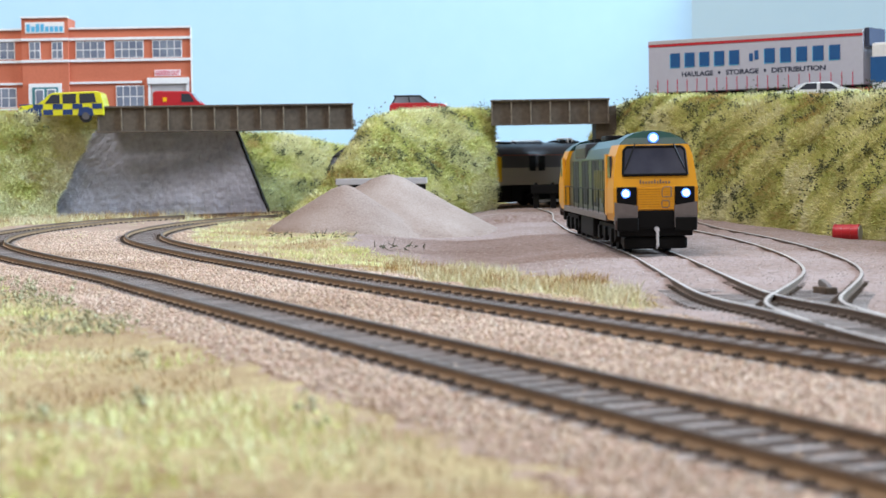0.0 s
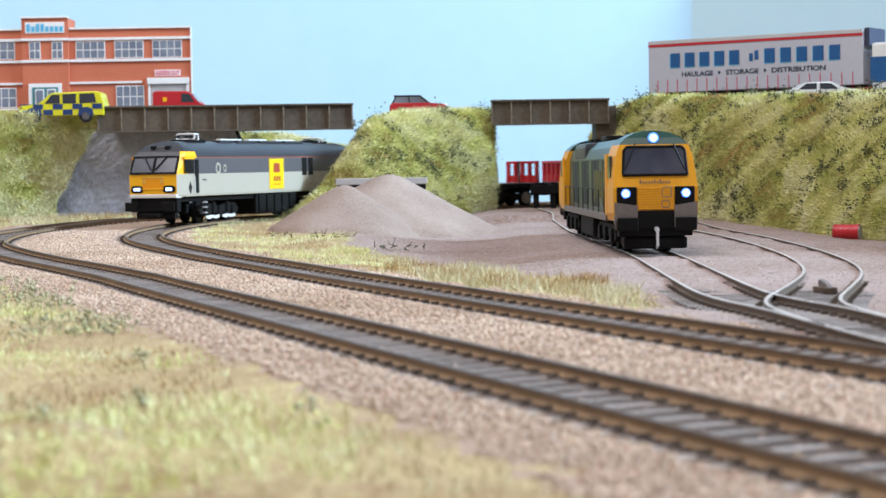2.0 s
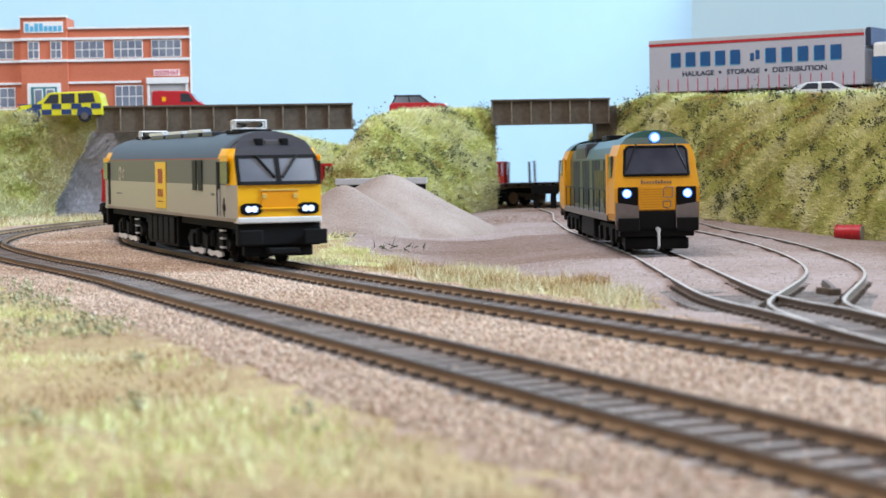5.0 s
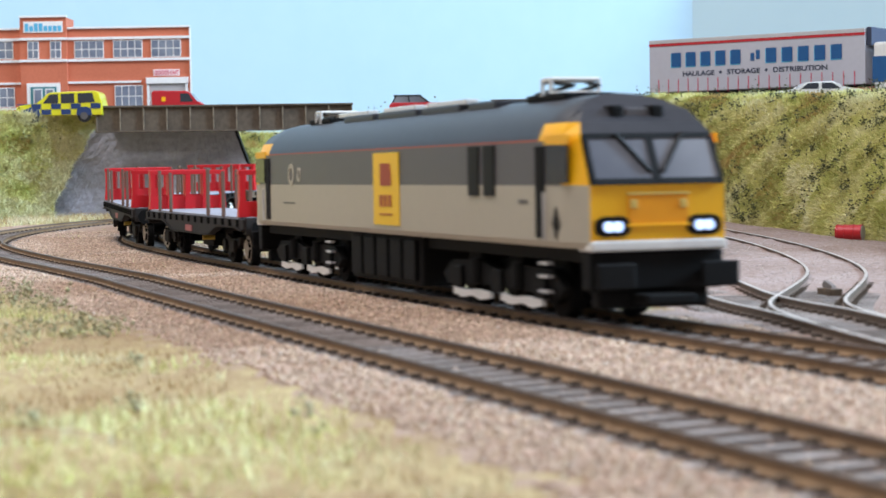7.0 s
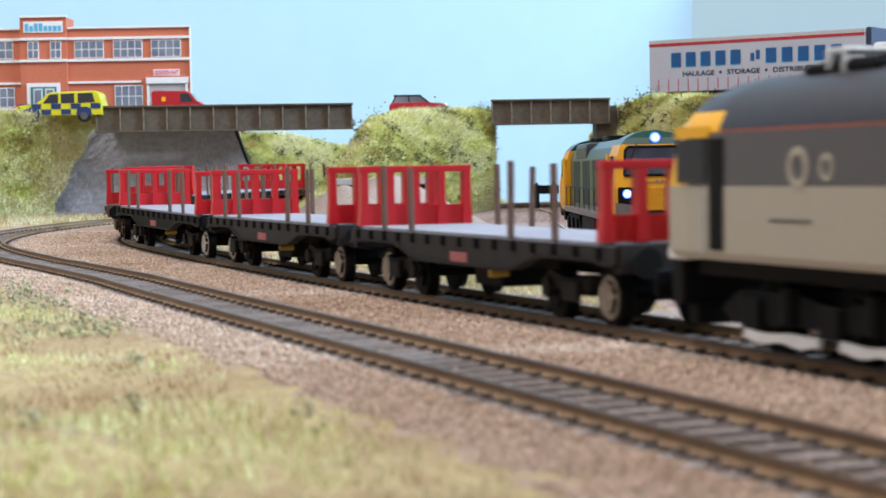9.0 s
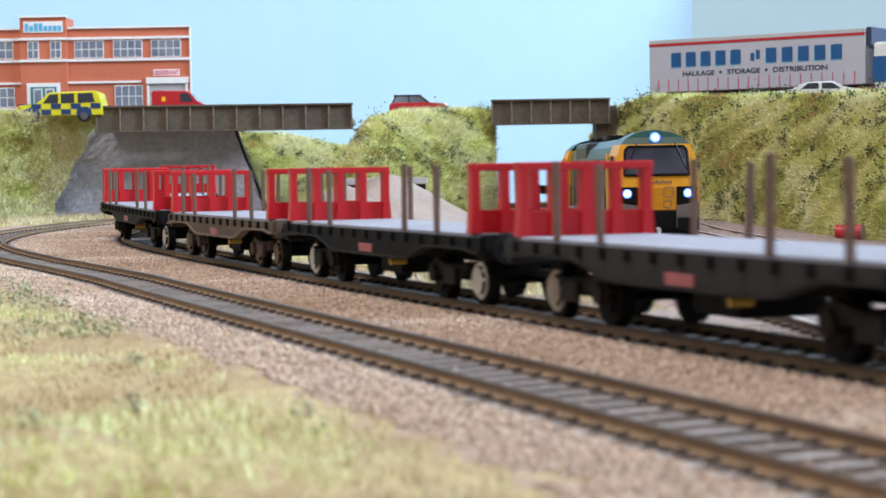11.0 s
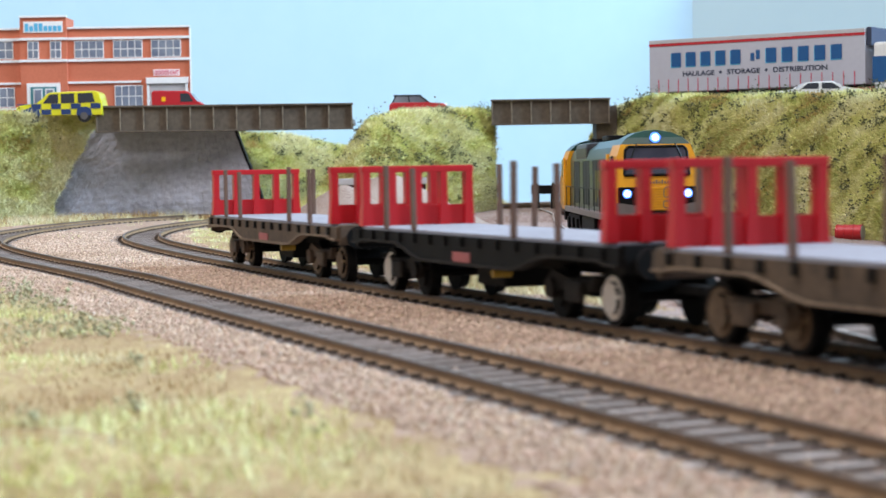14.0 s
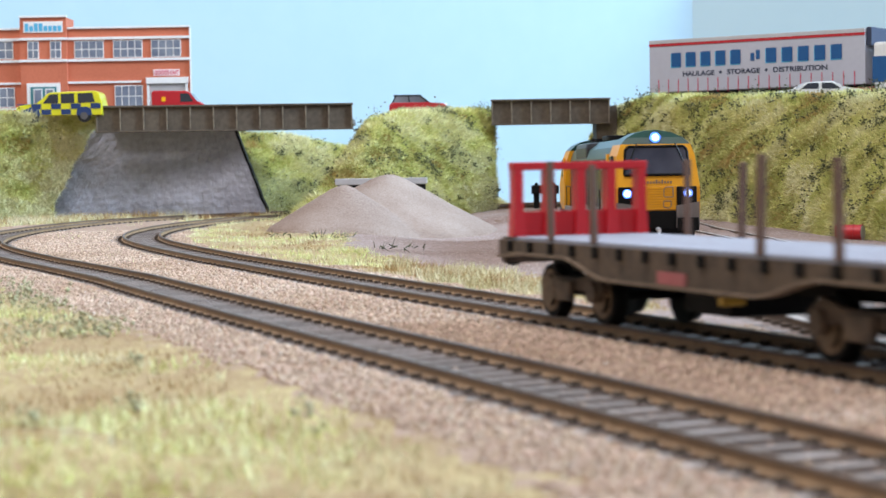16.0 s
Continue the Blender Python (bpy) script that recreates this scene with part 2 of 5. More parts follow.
def add_box(bm, x0, x1, y0, y1, z0, z1, bevel=0.0, m=None, slot=0):
    """A box between the given sides, in millimetres, its edges rounded by bevel."""
    r = bmesh.ops.create_cube(bm, size=1)
    vs = r["verts"]
    for v in vs:
        v.co = Vector(((x0 + x1) / 2 + v.co.x * (x1 - x0), (y0 + y1) / 2 + v.co.y * (y1 - y0), (z0 + z1) / 2 + v.co.z * (z1 - z0))) / 1000
    faces = {f for v in vs for f in v.link_faces}
    for f in faces:
        f.material_index = slot
    if bevel:
        out = bmesh.ops.bevel(bm, geom=list({e for v in vs for e in v.link_edges}), offset=bevel / 1000, segments=2, affect="EDGES", profile=0.6)
        vs = list({v for f in out["faces"] for v in f.verts} | {v for v in vs if v.is_valid})
    if m is not None:
        bmesh.ops.transform(bm, matrix=m, verts=[v for v in vs if v.is_valid])
    return bm


def box(x0, x1, y0, y1, z0, z1, bevel=0.0, m=None):
    return add_box(bmesh.new(), x0, x1, y0, y1, z0, z1, bevel, m)


def add_rod(bm, a, b, r, n=8, r2=None):
    """A round bar from a to b, in millimetres."""
    a, b = Vector(a) / 1000, Vector(b) / 1000
    d = b - a
    m = Matrix.Translation((a + b) / 2) @ d.to_track_quat("Z", "Y").to_matrix().to_4x4()
    bmesh.ops.create_cone(bm, cap_ends=True, segments=n, radius1=r / 1000, radius2=(r if r2 is None else r2) / 1000, depth=d.length, matrix=m)
    return bm


def rod(a, b, r, n=8, r2=None):
    return add_rod(bmesh.new(), a, b, r, n, r2)


def add_prism(bm, outline, axis, lo, hi, slot=0):
    """An outline in a plane, drawn out along an axis (0 x, 1 y, 2 z) from lo to hi, in millimetres."""
    rows = []
    for w in (lo, hi):
        row = []
        for p in outline:
            c = list(p)
            c.insert(axis, w)
            row.append(bm.verts.new(Vector(c) / 1000))
        rows.append(row)
    n = len(outline)
    fs = [bm.faces.new(rows[0]), bm.faces.new(rows[1])]
    for i in range(n):
        fs.append(bm.faces.new((rows[0][i], rows[0][(i + 1) % n], rows[1][(i + 1) % n], rows[1][i])))
    for f in fs:
        f.material_index = slot
    return bm


def prism(outline, axis, lo, hi):
    return add_prism(bmesh.new(), outline, axis, lo, hi)


def thing(name, label, category, group="", m=None, kind=""):
    ob = tagged(new(name), label, category, group, kind)
    ob.empty_display_size = 0.01
    if m is not None:
        ob.matrix_basis = m
    return ob


# ---- ground ----
def noise2(x, y, f):
    return noise.noise(Vector((x * f, y * f, 3.7)))


def track_gap(x, y):
    """Distance to the nearest of the two main lines."""
    d = np.hypot(near_set[:, 0] - x, near_set[:, 1] - y)
    return float(d.min())


near_set = np.concatenate([main_line.q[::4], outer_line.q[::4]])


def zone(x, y):
    """0 ballast, 1 yard, 2 turf."""
    w = 0.006 * noise2(x, y, 40) + 0.004 * noise2(x, y, 130)
    mx = main_x(y)
    lat = (x - mx) * 0.94
    if y > 1.2 and x > -0.10:
        return 1
    if y < 1.25 and lat < -0.060 - 0.034 + w - 0.012 * smooth((y - 0.4) / 0.4):
        return 2
    if lat < 0.022 + w or y > 1.2:
        if y > 1.2 and x < -0.10 and track_gap(x, y) > 0.030 + w:
            return 2
        return 0 if x < 0.1 and x > -0.29 else 2
    edge = np.interp(y, [0.40, 0.47, 0.53, 0.60, 0.68, 0.80, 0.9, 1.0, 1.1, 1.2], [0, 0.006, 0.036, 0.050, 0.054, 0.050, 0.06, 0.08, 0.06, 0.05])
    if lat < 0.026 + edge + w and edge > 0.004:
        return 2
    return 1


def fill(x, y):
    """Ballast heaped over the sleeper ends, and dirt filled in between the yard rails."""
    g = track_gap(x, y)
    z = -0.0005 + 0.0010 * smooth((g - 0.0115) / 0.005) * (1 - smooth((g - 0.03) / 0.02))
    if y > 0.40 and g > 0.024:
        d = float(np.hypot(yard_set[:, 0] - x, yard_set[:, 1] - y).min())
        z += 0.0024 * smooth((y - 0.46) / 0.16) * (1 - smooth((d - 0.03) / 0.03))
    return z


yard_set = np.concatenate([siding_line.q[::4], branch_line.q[::4]])


def turf_lump(x, y):
    """Uneven tufted ground under the grass beside the near track."""
    far = smooth((main_x(y) - 0.118 - x) / 0.02) if y < 0.9 else 0
    return far * (0.0030 * noise2(x, y, 30) + 0.0018 * noise2(x, y, 80)) if far else 0.0


def build_ground():
    xs = np.concatenate([np.arange(-1.0, -0.32, 0.04), np.arange(-0.32, -0.13, 0.0045), np.arange(-0.13, 0.13, 0.0028), np.arange(0.13, 0.34, 0.0045), np.arange(0.34, 1.2, 0.04)])
    ys = np.concatenate([np.arange(-1.2, 0.1, 0.05), np.arange(0.1, 0.5, 0.0025), np.arange(0.5, 1.66, 0.0055), np.arange(1.66, 2.0, 0.04)])
    verts = [(x, y, turf_lump(x, y) + level(x, y) + 0.0003 + 0.0009 * noise2(x, y, 45) * smooth(track_gap(x, y) / 0.05 - 0.3) + 0.0003 * noise2(x, y, 220) + fill(x, y)) for y in ys for x in xs]
    n = len(xs)
    faces, slots = [], []
    for j in range(len(ys) - 1):
        for i in range(n - 1):
            faces.append((j * n + i, j * n + i + 1, (j + 1) * n + i + 1, (j + 1) * n + i))
            slots.append(zone((xs[i] + xs[i + 1]) / 2 + random.gauss(0, 0.003), (ys[j] + ys[j + 1]) / 2 + random.gauss(0, 0.005)))
    ob = new("ground", mesh_of("ground", verts, faces, [BALLAST, DIRT, TURF], slots, True))
    tagged(ob, "pinkish ballast, brown yard dirt and pale grass scatter", "ground", kind="structure")


build_ground()


# ---- track ----
def build_track(label, line, s0, s1, head, sleeper_step=0.0078, sleeper_len=31.0, name="railway_track", lift=0.0):
    t = thing(name, label, "track", "railway tracks")
    prof = [(-0.95, -2.2), (0.95, -2.2), (0.95, -1.9), (0.32, -1.6), (0.32, -0.8), (0.5, -0.6), (0.5, -0.12), (0.4, 0), (-0.4, 0), (-0.5, -0.12),
            (-0.5, -0.6), (-0.32, -0.8), (-0.32, -1.6), (-0.95, -1.9)]
    for side in (-1, 1):
        ss = np.arange(s0, s1, 0.006)
        verts, faces, slots = [], [], []
        k = len(prof)
        for s in ss:
            c, d = line.at(s), line.way(s)
            nx, ny = -d.y, d.x
            z = level(c.x, c.y) + RT + lift
            for u, w in prof:
                o = side * 0.009 + u / 1000
                verts.append((c.x + nx * o, c.y + ny * o, z + w / 1000))
        for j in range(len(ss) - 1):
            for i in range(k):
                i2 = (i + 1) % k
                faces.append((j * k + i, j * k + i2, (j + 1) * k + i2, (j + 1) * k + i))
                slots.append(1 if (6 <= i <= 8 if head is RAIL_BRIGHT else 5 <= i <= 9) else 0)
        r = new("rail", mesh_of("rail", verts, faces, [YARD_SIDE if head is RAIL_BRIGHT else RAIL_SIDE, head], slots))
        r.parent = t
    bm = bmesh.new()
    add_box(bm, -sleeper_len / 2, sleeper_len / 2, -1.6, 1.6, -4.8, -2.1)
    for side in (-1, 1):
        for o in (-1.9, 1.9):
            c = side * 9 + o
            add_box(bm, c - 0.75, c + 0.75, -0.7, 0.7, -2.2, -1.45, slot=1)
    first = None
    for s in np.arange(s0 + 0.003, s1, sleeper_step):
        c, d = line.at(s), line.way(s)
        if first is None:
            first = part("sleeper", bm, [SLEEPER, CHAIR], t)
            ob = first
        else:
            ob = new("sleeper", first.data)
            ob.parent = t
        j = random.uniform(-0.6, 0.6)
        ob.matrix_basis = Matrix.Translation((c.x, c.y, level(c.x, c.y) + RT + lift)) @ pose(0, 0, 0, 0, 0, math.degrees(math.atan2(d.y, d.x)) - 90 + j)
    return t


build_track("brown-railed main line on dark sleepers in pink ballast", main_line, 1.17, 2.95, RAIL_TOP)
build_track("outer main line with rust-brown rails and grey sleepers", outer_line, 1.15, 2.9, RAIL_TOP)
build_track("yard siding with bright-worn rail heads", siding_line, 0.14, 1.22, RAIL_BRIGHT, lift=0.0004)
build_track("curving yard branch with bright-worn rails", branch_line, 0.03, 0.86, RAIL_BRIGHT, lift=0.0004)

# ---- backdrop, bridges, banks ----
def wall_between(name, a, b, z0, z1, thick, mat, label):
    """A standing slab from a to b in plan; thick goes to the left of that way."""
    a, b = Vector(a) / 1000, Vector(b) / 1000
    d = (b - a).normalized()
    n = Vector((-d.y, d.x)) * thick / 1000
    c = [a, b, b + n, a + n]
    verts = [(p.x, p.y, z / 1000) for z in (z0, z1) for p in c]
    faces = [(3, 2, 1, 0), (4, 5, 6, 7)] + [(i, (i + 1) % 4, (i + 1) % 4 + 4, i + 4) for i in range(4)]
    ob = new(name, mesh_of(name, verts, faces, [mat]))
    return tagged(ob, label, "wall", kind="structure")


wall_between("backdrop_rear", (-1100, 1740), (232, 1740), -30, 700, 15, SKY, "pale blue painted sky backdrop board")
wall_between("backdrop_side", (232, 1740), (800, 1490), -30, 225, 15, SKY_LIT, "pale blue painted sky backdrop board at the corner")


def bank(name, label, foot, top, z_top, rows=26, rough=9.0, far=False):
    """A grassed bank: a skin from the line foot up to the line top, with lumps; both lines in millimetres in plan."""
    f, t = Path(foot, rounds=20), Path(top, rounds=20)
    n = max(12, int(f.length / 0.004))
    verts, faces = [], []
    for i in range(n + 1):
        a, b = f.at(f.length * i / n), t.at(t.length * i / n)
        zt = np.interp(i / n, np.linspace(0, 1, len(z_top)), z_top) / 1000
        za = (far_level if far else level)(a.x, a.y) - 0.002
        for j in range(rows + 1):
            v = j / rows
            p = a.lerp(b, max(0, v ** 1.25))
            q = Vector((p.x, p.y, za + (zt - za) * math.sin(v * math.pi / 2) ** 0.8))
            k = rough / 1000 * math.sin(math.pi * min(1, v + 0.12))
            d = Vector((noise2(q.x + q.z, q.y, 28), noise2(q.x, q.y + q.z, 31) - 0.3, noise2(q.x + 9, q.y + q.z, 30))) * k
            d += Vector((noise2(q.x + q.z, q.y, 110), noise2(q.x, q.y + q.z, 120), noise2(q.x + 9, q.y + q.z, 105))) * k * 0.4
            verts.append(q + d)
    r = rows + 1
    for i in range(n):
        for j in range(rows):
            faces.append((i * r + j, (i + 1) * r + j, (i + 1) * r + j + 1, i * r + j + 1))
    ob = new(name, mesh_of(name, verts, faces, [BANKTURF], None, True))
    return tagged(ob, label, "grass bank", kind="structure")


banks = [
    bank("bank_right", "steep bank covered in rough green and straw grass", [(222, 380), (214, 560), (206, 700), (214, 830), (206, 935), (191, 1040), (162, 1130), (134, 1260), (110, 1425)],
         [(330, 380), (310, 560), (290, 720), (278, 880), (257, 990), (224, 1090), (184, 1180), (148, 1300), (122, 1440)], [68, 69, 70, 71, 72, 75, 79, 85, 76]),
    bank("bank_left", "rough green grass bank beside the bridge abutment", [(-620, 1240), (-480, 1300), (-400, 1360), (-350, 1425), (-300, 1468)],
         [(-640, 1400), (-480, 1415), (-380, 1425), (-300, 1438), (-240, 1458)], [84, 85, 85, 85, 83], rough=8, far=True),
    bank("bank_behind", "pale grass slope behind the curve", [(-170, 1502), (-120, 1560), (-60, 1605), (0, 1630), (60, 1650)],
         [(-180, 1560), (-130, 1610), (-75, 1650), (-10, 1665), (50, 1670)], [70, 68, 56, 30, 8], rough=5, far=True),
]


def build_mound():
    """The hill between the bridges: a steep face from foot to crest, a narrow top and a sheer back."""
    foot = Path([(-108, 1188), (-84, 1190), (-58, 1202), (-28, 1232), (4, 1284), (38, 1338)], rounds=20)
    crest = Path([(-102, 1206), (-76, 1222), (-57, 1240), (-30, 1278), (2, 1324), (38, 1366)], rounds=20)
    rows, n = 24, 60
    verts, faces = [], []
    for i in range(n + 1):
        u = i / n
        a, b = foot.at(foot.length * u), crest.at(crest.length * u)
        zt = float(np.interp(u, [0, 0.12, 0.22, 0.34, 0.5, 0.75, 1], [4, 22, 45, 70, 76, 78, 79])) / 1000
        za = level(a.x, a.y) - 0.002
        for j in range(rows + 1):
            v = j / rows
            p = a.lerp(b, v ** 1.2)
            q = Vector((p.x, p.y, za + (zt - za) * math.sin(v * math.pi / 2) ** 0.8))
            k = 0.006 * math.sin(math.pi * min(1, v + 0.15)) * (1 - 0.7 * smooth((u - 0.9) / 0.1))
            d = Vector((noise2(q.x + q.z, q.y, 36), noise2(q.x, q.y + q.z, 33), noise2(q.x + 9, q.y + q.z, 34))) * k
            d += Vector((noise2(q.x + q.z, q.y, 110), noise2(q.x, q.y + q.z, 120), noise2(q.x + 9, q.y + q.z, 105))) * k * 0.5
            verts.append(q + d)
        verts.append((b.x - 0.003, b.y + 0.007, max(zt - 0.003, za)))
        verts.append((b.x - 0.003, b.y + 0.008, za))
    r = rows + 3
    for i in range(n):
        for j in range(r - 1):
            faces.append((i * r + j, (i + 1) * r + j, (i + 1) * r + j + 1, i * r + j + 1))
    faces.append(tuple(range(n * r, n * r + r)))
    ob = new("mound", mesh_of("mound", verts, faces, [BANKTURF], None, True))
    return tagged(ob, "grassy mound carrying the road between two bridges", "grass bank", kind="structure")


banks.append(build_mound())
for ob in banks[1:3]:
    ob.data.transform(FAR)


def slab(name, x0, x1, y0, y1, z0, z1, mat, label, category="road", far=True):
    ob = part(name, box(x0, x1, y0, y1, z0, z1), mat)
    if far:
        ob.data.transform(FAR)
    return tagged(ob, label, category, kind="structure")


ROADTOP = surface("road_grey", rgb((120, 118, 116)), 0.9, second=rgb((96, 94, 92)), grain=500, coarse=20, amount=0.7, bump=0.3)
slab("road_deck", -258, -69, 1468, 1530, 73, 78, ROADTOP, "grey road deck across the long bridge")
slab("road_deck_short", 40, 128, 1464, 1530, 73, 78, ROADTOP, "grey road deck across the short bridge")
slab("road_plateau", -900, -200, 1497, 1738, 73, 78.5, ROADTOP, "grey road beside the factory")
slab("road_shoulder", -900, -292, 1446, 1496, 75, 79.2, ROADTOP, "grey road shoulder above the bank")
slab("road_plateau_side", 150, 330, 1300, 1500, 66, 79, ROADTOP, "grey yard behind the bank", far=False)


def build_abutment():
    bm = bmesh.new()
    n, rows = 150, 56

    def relief(u, v):
        """How far the face is cut back, in millimetres: worn joints between courses of blocks."""
        course = v * 14
        along = u * 22 + 0.5 * (int(course) % 2)
        worn = 0.35 + 0.9 * max(0, noise2(u * 3 + 2, v * 2, 1.6)) + 0.5 * smooth((u - 0.55) / 0.3)
        joint = max(1 - abs(course % 1 - 0.12) / 0.14, 0.7 * (1 - abs(along % 1 - 0.08) / 0.10), 0)
        return 0.75 * worn * joint + 0.9 * noise2(u * 2, v, 7.0) + 0.5 * noise2(u * 2, v, 19.0)

    front, back = [], []
    for i in range(n + 1):
        u = i / n
        for store, dy in ((front, 0), (back, 12)):
            col = []
            for j in range(rows + 1):
                v = j / rows
                xa, xb = -345 + 60 * v, -134 - 27 * v
                x = xa + (xb - xa) * u
                y = 1480 + 9 * math.sin(math.pi * u) - 26 * (1 - v) * 0.3 + (dy or relief(u, v))
                col.append(bm.verts.new(Vector((x, y, 2 + 70 * v)) / 1000))
            store.append(col)
    for a in (front, back):
        for i in range(n):
            for j in range(rows):
                bm.faces.new((a[i][j], a[i + 1][j], a[i + 1][j + 1], a[i][j + 1]))
    for i in (0, n):
        for j in range(rows):
            bm.faces.new((front[i][j], front[i][j + 1], back[i][j + 1], back[i][j]))
    for j in (0, rows):
        for i in range(n):
            bm.faces.new((front[i][j], front[i + 1][j], back[i + 1][j], back[i][j]))
    ob = part("abutment", bm, ABUT)
    ob.data.transform(FAR)
    tagged(ob, "grey painted sloping bridge abutment with chipped edges", "bridge abutment", kind="structure")
    bm = bmesh.new()
    left, right = [], []
    for k in range(25):
        v = k / 24
        x, z = -134 - 27 * v, 2 + 70 * v
        y = 1478.5 - 26 * (1 - v) * 0.3
        wob = 1.0 * noise2(v * 3, 1.0, 6.0)
        left.append((bm.verts.new(Vector((x - 1.3 + wob, y - 0.6, z)) / 1000), bm.verts.new(Vector((x - 1.3 + wob, y + 12, z)) / 1000)))
        right.append((bm.verts.new(Vector((x + 0.7 + 0.5 * wob, y - 0.6, z)) / 1000), bm.verts.new(Vector((x + 0.7 + 0.5 * wob, y + 12, z)) / 1000)))
    for k in range(24):
        bm.faces.new((left[k][0], right[k][0], right[k + 1][0], left[k + 1][0]))
        bm.faces.new((right[k][0], right[k][1], right[k + 1][1], right[k + 1][0]))
        bm.faces.new((left[k][0], left[k][1], left[k + 1][1], left[k + 1][0]))
    edge = part("abutment_edge", bm, DARK)
    edge.data.transform(FAR)
    tagged(edge, "black worn edge of the abutment", "trim", kind="structure")


build_abutment()
pier = part("bridge_pier", box(120, 136, 1462, 1500, 2, 84, 0.6), BEAM)
pier.data.transform(FAR)
tagged(pier, "dark brown pier at the end of the short bridge", "bridge pier", kind="structure")


def build_girder(label, a, b, z0, z1, count):
    """A riveted plate girder with upright ribs, from a to b in plan."""
    a, b = Vector((*a, 0)), Vector((*b, 0))
    d = b - a
    length = d.length
    t = thing("bridge_girder", label, "bridge girder", "bridge girders",
              FAR @ Matrix.Translation(a / 1000) @ pose(0, 0, 0, 0, 0, math.degrees(math.atan2(d.y, d.x))))
    part("web", box(0, length, 0.6, 2.4, z0, z1), BEAM, t)
    part("flange", box(-0.5, length + 0.5, -1.6, 4.2, z1 - 1.0, z1 + 0.4, 0.2), BEAM, t)
    part("flange", box(-0.5, length + 0.5, -1.6, 4.2, z0 - 0.4, z0 + 0.9, 0.2), BEAM, t)
    rib = None
    for k in range(count):
        x = length * (k + 0.04) / (count - 0.92)
        if rib is None:
            rib = part("rib", box(-0.5, 0.5, -1.1, 0.7, z0 + 0.95, z1 - 1.05, 0.15), RIB, t)
            rib.location.x = x / 1000
        else:
            o = new("rib", rib.data)
            o.parent, o.location = t, (x / 1000, 0, 0)
    return t


build_girder("brown riveted plate girder over the double track", (-262, 1440), (-68, 1462), 69.5, 89, 12)
build_girder("short brown plate girder over the siding", (39, 1458), (130, 1458), 70.5, 89.5, 7)


def build_heap():
    verts, faces = [], []
    xs, ys = np.arange(-0.115, 0.045, 0.0028), np.arange(0.975, 1.16, 0.0028)
    for y in ys:
        for x in xs:
            a = math.hypot((x + 0.029) / 0.064, (y - 1.100) / 0.075)
            b = math.hypot((x + 0.054) / 0.045, (y - 1.045) / 0.052)
            h = max(0.034 * (1 - a) if a < 1 else 0, 0.0265 * (1 - b) if b < 1 else 0)
            h = h - 0.0022 * max(0, 1 - a / 0.10) - 0.0016 * max(0, 1 - b / 0.10)
            z = level(x, y) + (h - 0.0016 if h < 0.001 else h) + 0.0008 * noise2(x, y, 90) + 0.0004 * noise2(x, y, 320)
            verts.append((x, y, z))
    n = len(xs)
    for j in range(len(ys) - 1):
        for i in range(n - 1):
            faces.append((j * n + i, j * n + i + 1, (j + 1) * n + i + 1, (j + 1) * n + i))
    ob = new("sand_pile", mesh_of("sand_pile", verts, faces, [SAND], None, True))
    tagged(ob, "pale pinkish sand pile with a lower shoulder", "sand pile")


build_heap()
t = thing("bunker", "low dark bunker with a pale grey slab top", "bunker", m=pose(-0.037, 1.165, 0.003))
part("body", box(-27, 27, -10, 10, -2, 25), DARK, t)
part("slab", box(-28, 28, -12, 11, 25.2, 29, 0.3), CARD, t, "pale grey slab")


# ---- trains ----
def wheelset(parent, x, r=6.6, face=BLACK, gauge=8.25):
    part("axle", rod((x, -gauge, r), (x, gauge, r), 1.0, 8), BLACK, parent)
    for s in (-1, 1):
        bm = rod((x, s * (gauge - 1.1), r), (x, s * (gauge + 1.2), r), r, 28)
        add_rod(bm, (x, s * (gauge - 1.5), r), (x, s * (gauge - 1.1), r), r + 0.7, 28)
        add_rod(bm, (x, s * (gauge + 1.2), r), (x, s * (gauge + 1.35), r), r * 0.8, 28)
        add_rod(bm, (x, s * (gauge + 1.2), r), (x, s * (gauge + 2.1), r), r * 0.3, 12)
        n = len(bm.faces)
        add_rod(bm, (x, s * (gauge + 1.3), r), (x, s * (gauge + 2.2), r), r * 0.6, 28)
        bm.faces.ensure_lookup_table()
        for f in bm.faces[n:]:
            f.material_index = 1
        part("wheel", bm, [BLACK, face], parent)


def buffers(parent, x, way, z=13.6, shank=3.5, mat=BLACK, spread=11.4, oval=False):
    for s in (-1, 1):
        bm = rod((x, s * spread, z), (x + way * shank, s * spread, z), 1.5, 12)
        if oval:
            add_box(bm, *sorted((x + way * shank, x + way * (shank + 1.0))), s * spread - 4.2, s * spread + 4.2, z - 2.6, z + 2.6, 0.4)
        else:
            add_rod(bm, (x + way * shank, s * spread, z), (x + way * (shank + 0.9), s * spread, z), 3.1, 18)
        part("buffer", bm, mat, parent)


